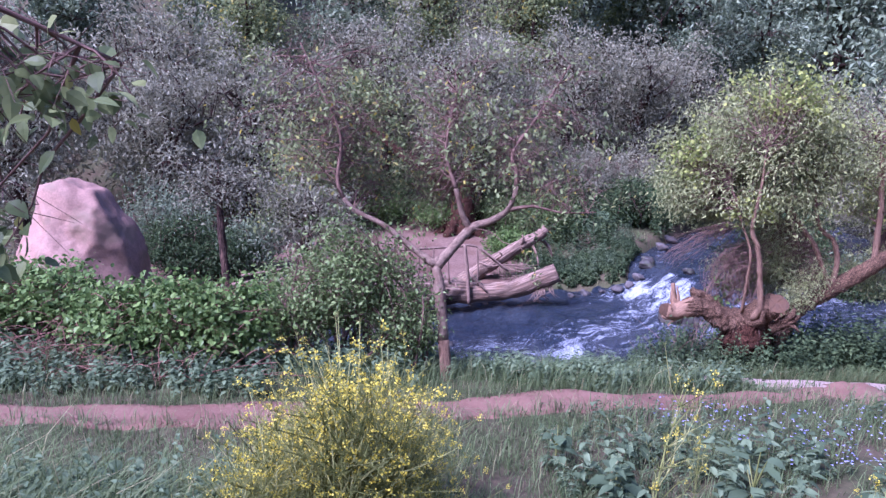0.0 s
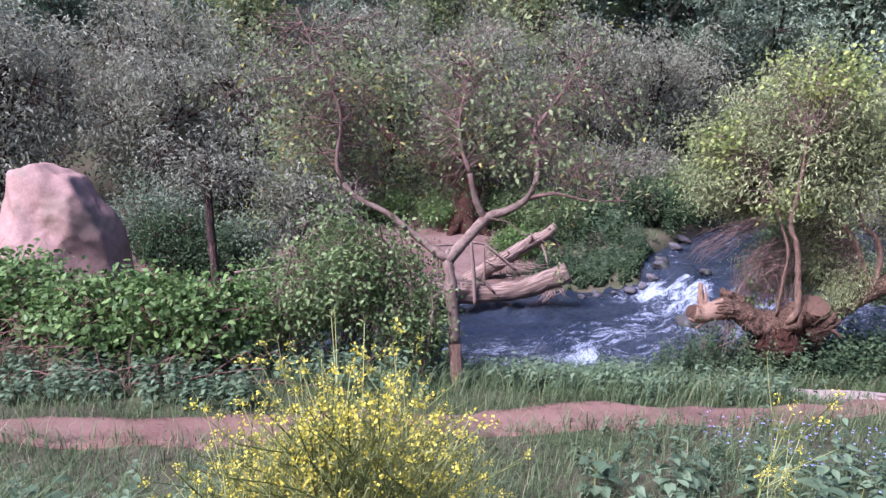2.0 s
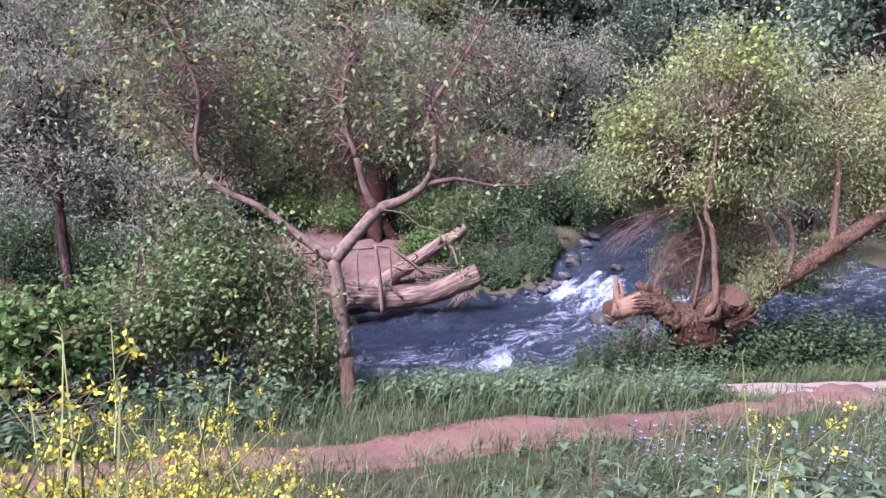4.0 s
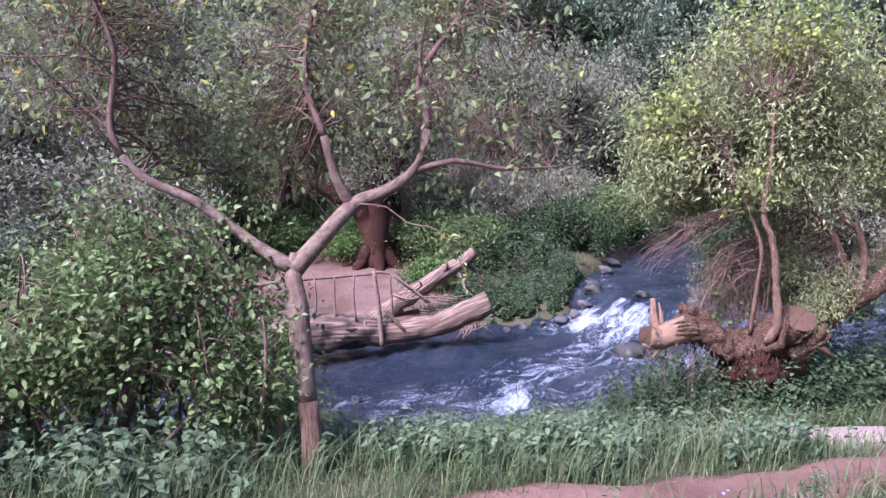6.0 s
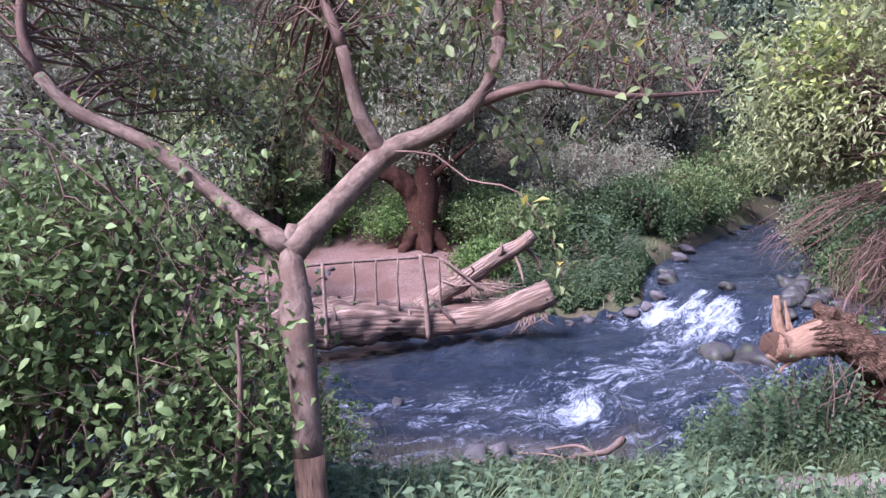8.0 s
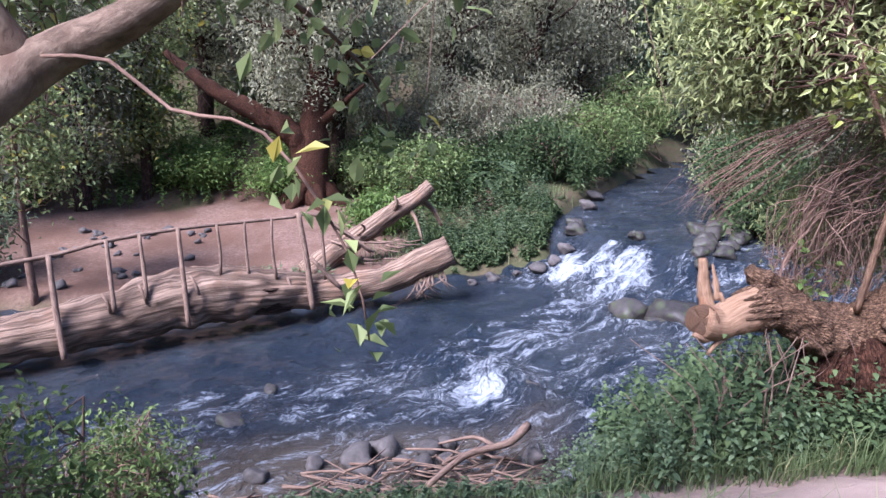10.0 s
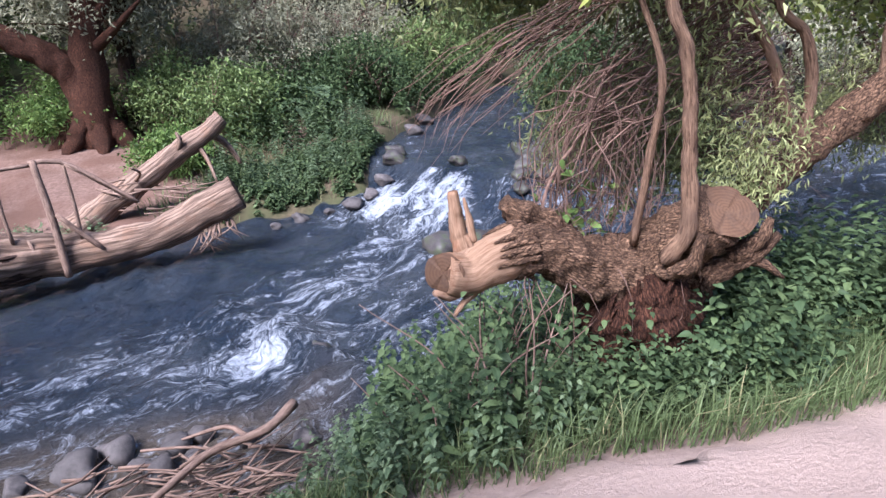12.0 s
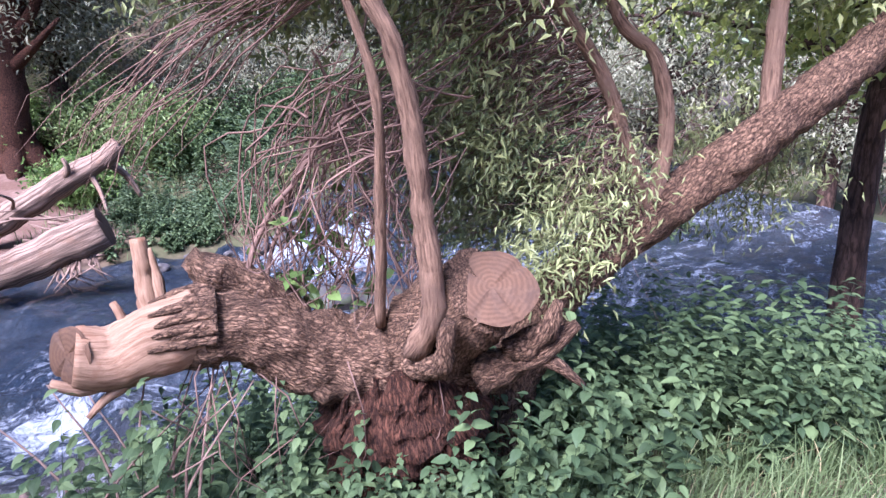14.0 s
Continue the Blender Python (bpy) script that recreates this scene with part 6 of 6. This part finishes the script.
for k, (x, y) in enumerate(spots):
    ob = rest(models[k], min(x, -0.85), y, 1, rng.uniform(-25, 25)) if k < 6 else copied(models[k % 6], x, y, rng.uniform(0.8, 1.12) * float(np.interp(x, [-1.4, -0.9, -0.6, -0.4, -0.2, 0.1], [0.72, 0.92, 1.02, 0.78, 0.55, 0.42])) * (0.8 if y > 3.6 else 1.0), rng.uniform(-30, 30) + (150 if x > -0.45 else 0))
    tagged(ob, LABEL_M, "flower", "wild mustard plants")
for x, y, s in ((1.05, 3.75, 0.95), (1.75, 3.0, 0.7), (2.2, 3.2, 0.6), (1.5, 4.3, 0.55), (2.6, 3.6, 0.65)):
    tagged(copied(models[rng.integers(6)], x, y, s, rng.uniform(0, 360)), "single wild mustard plant with sparse yellow flowers", "flower", "wild mustard plants")


for x, y, s in ((-0.25, 4.35, 0.78), (-0.45, 4.3, 0.88), (-0.6, 4.5, 0.86), (-0.12, 4.32, 0.62), (-0.35, 4.15, 0.8), (-0.7, 4.25, 0.92)):
    tagged(copied(models[rng.integers(6)], x, y, s, 150 + rng.uniform(-20, 20)), "wild mustard plant standing at the edge of the path", "flower", "wild mustard plants")


def rosette(n, length, width, height):
    """A broad-leaved plant: stalked ovate leaves with a lobed outline, built in three strips each."""
    t = thing("broadleaf_plant")
    lf, st = Shape(), Shape()
    for k in range(n):
        a = 2.4 * k + rng.normal() * 0.3
        d = np.array([math.cos(a), math.sin(a), 0])
        base = np.array([0, 0, height * rng.uniform(0.15, 0.95)])
        L, W = length * rng.uniform(0.65, 1.2), width * rng.uniform(0.7, 1.2)
        s0 = base + d * 0.05
        tube(st, np.array([(0, 0, base[2] * 0.6), s0]), [0.004, 0.003], 3, cap=False)
        side = np.array([-d[1], d[0], 0])
        rows = []
        for i, f in enumerate(np.linspace(0, 1, 6)):
            w = W / 2 * (math.sin(math.pi * min(1, f * 0.86 + 0.1)) ** 0.8) * (1 + (0.14 if i % 2 else -0.06)) * (0.05 if i == 5 else 1)
            c = s0 + d * L * f + np.array([0, 0, L * (0.35 * f - 0.65 * f * f)])
            rows += [c - side * w + [0, 0, 0.12 * w], c, c + side * w + [0, 0, 0.12 * w]]
        f = [[3 * i + j, 3 * i + j + 1, 3 * i + j + 4, 3 * i + j + 3] for i in range(5) for j in range(2)]
        lf.put_quadmix(np.array(rows), f)
    tube(st, np.array([(0, 0, -0.05), (0.01, 0, height * 0.5), (0, 0.01, height)]), [0.007, 0.006, 0.003], 5, cap=False)
    part("stem", st, M_MUSTARD, t)
    part("foliage", lf, M_WEED, t)
    return t


broad = [rosette(11, 0.13, 0.10, 0.42), rosette(9, 0.16, 0.12, 0.3), rosette(13, 0.12, 0.09, 0.5)]
bspots = [(-0.55, 1.75), (-0.75, 2.1), (-0.25, 1.9), (-1.1, 1.9), (0.6, 2.2), (0.8, 2.9), (1.1, 2.5), (1.5, 2.7), (1.9, 2.9), (1.3, 3.4), (1.8, 3.6), (2.3, 3.4), (0.7, 3.6), (1.0, 4.4), (1.9, 4.3), (-1.9, 2.7), (-0.9, 2.55),
          (-2.3, 3.4), (-1.5, 2.3), (-0.35, 2.5), (2.7, 4.1), (-1.75, 3.6), (-2.6, 4.6), (2.0, 2.4), (0.75, 5.3), (1.75, 8.8)]
for k, (x, y) in enumerate(bspots):
    ob = rest(broad[k], x, y, 1, 40 * k) if k < 3 else copied(broad[k % 3], x, y, rng.uniform(0.75, 1.2), rng.uniform(0, 360))
    tagged(ob, "broad-leaved green weed among the grass", "plant", "broad-leaved weeds")
bur = rosette(11, 0.62, 0.42, 0.45)
rest(bur, 5.0, 22.6, 1.35, 10)
tagged(bur, "big-leaved burdock plant on the far bank", "plant")

# small blue flowers in the grass
pts = scatter(420, (1.8, 4.6, 4.9, 6.7), margin=0.1) + [0, 0, 0.16]
fl = Shape()
for k in range(5):
    d = np.stack([np.full(len(pts), math.cos(k * 1.257)), np.full(len(pts), math.sin(k * 1.257)), np.full(len(pts), 0.3)], 1)
    leaves(fl, pts, d, 0.013, 0.011, 0.1, 0.0)
blue = new("blue_flowers", fl.mesh("blue_flowers", M_BLUE, False))
tagged(blue, "tiny pale blue flowers scattered in the grass", "flowers", kind="stuff")

# dry stalks standing in the nettles
for k in range(16):
    x, y = rng.uniform(3.3, 4.1), rng.uniform(10.5, 11.1)
    z = float(soil(x, y))
    t = thing("dry_stalk", (x, y, z), "dry broken brown stalk standing in the nettles", "stalk", "dry stalks")
    h = rng.uniform(0.5, 1.0)
    p, r = spline([(0, 0, -0.05), (rng.normal() * 0.08, rng.normal() * 0.08, h * 0.6), (rng.normal() * 0.22, rng.normal() * 0.2, h)], [0.008, 0.006, 0.003], 0.1)
    part("stalk", tube(Shape(), p, r, 5), M_STICK, t)
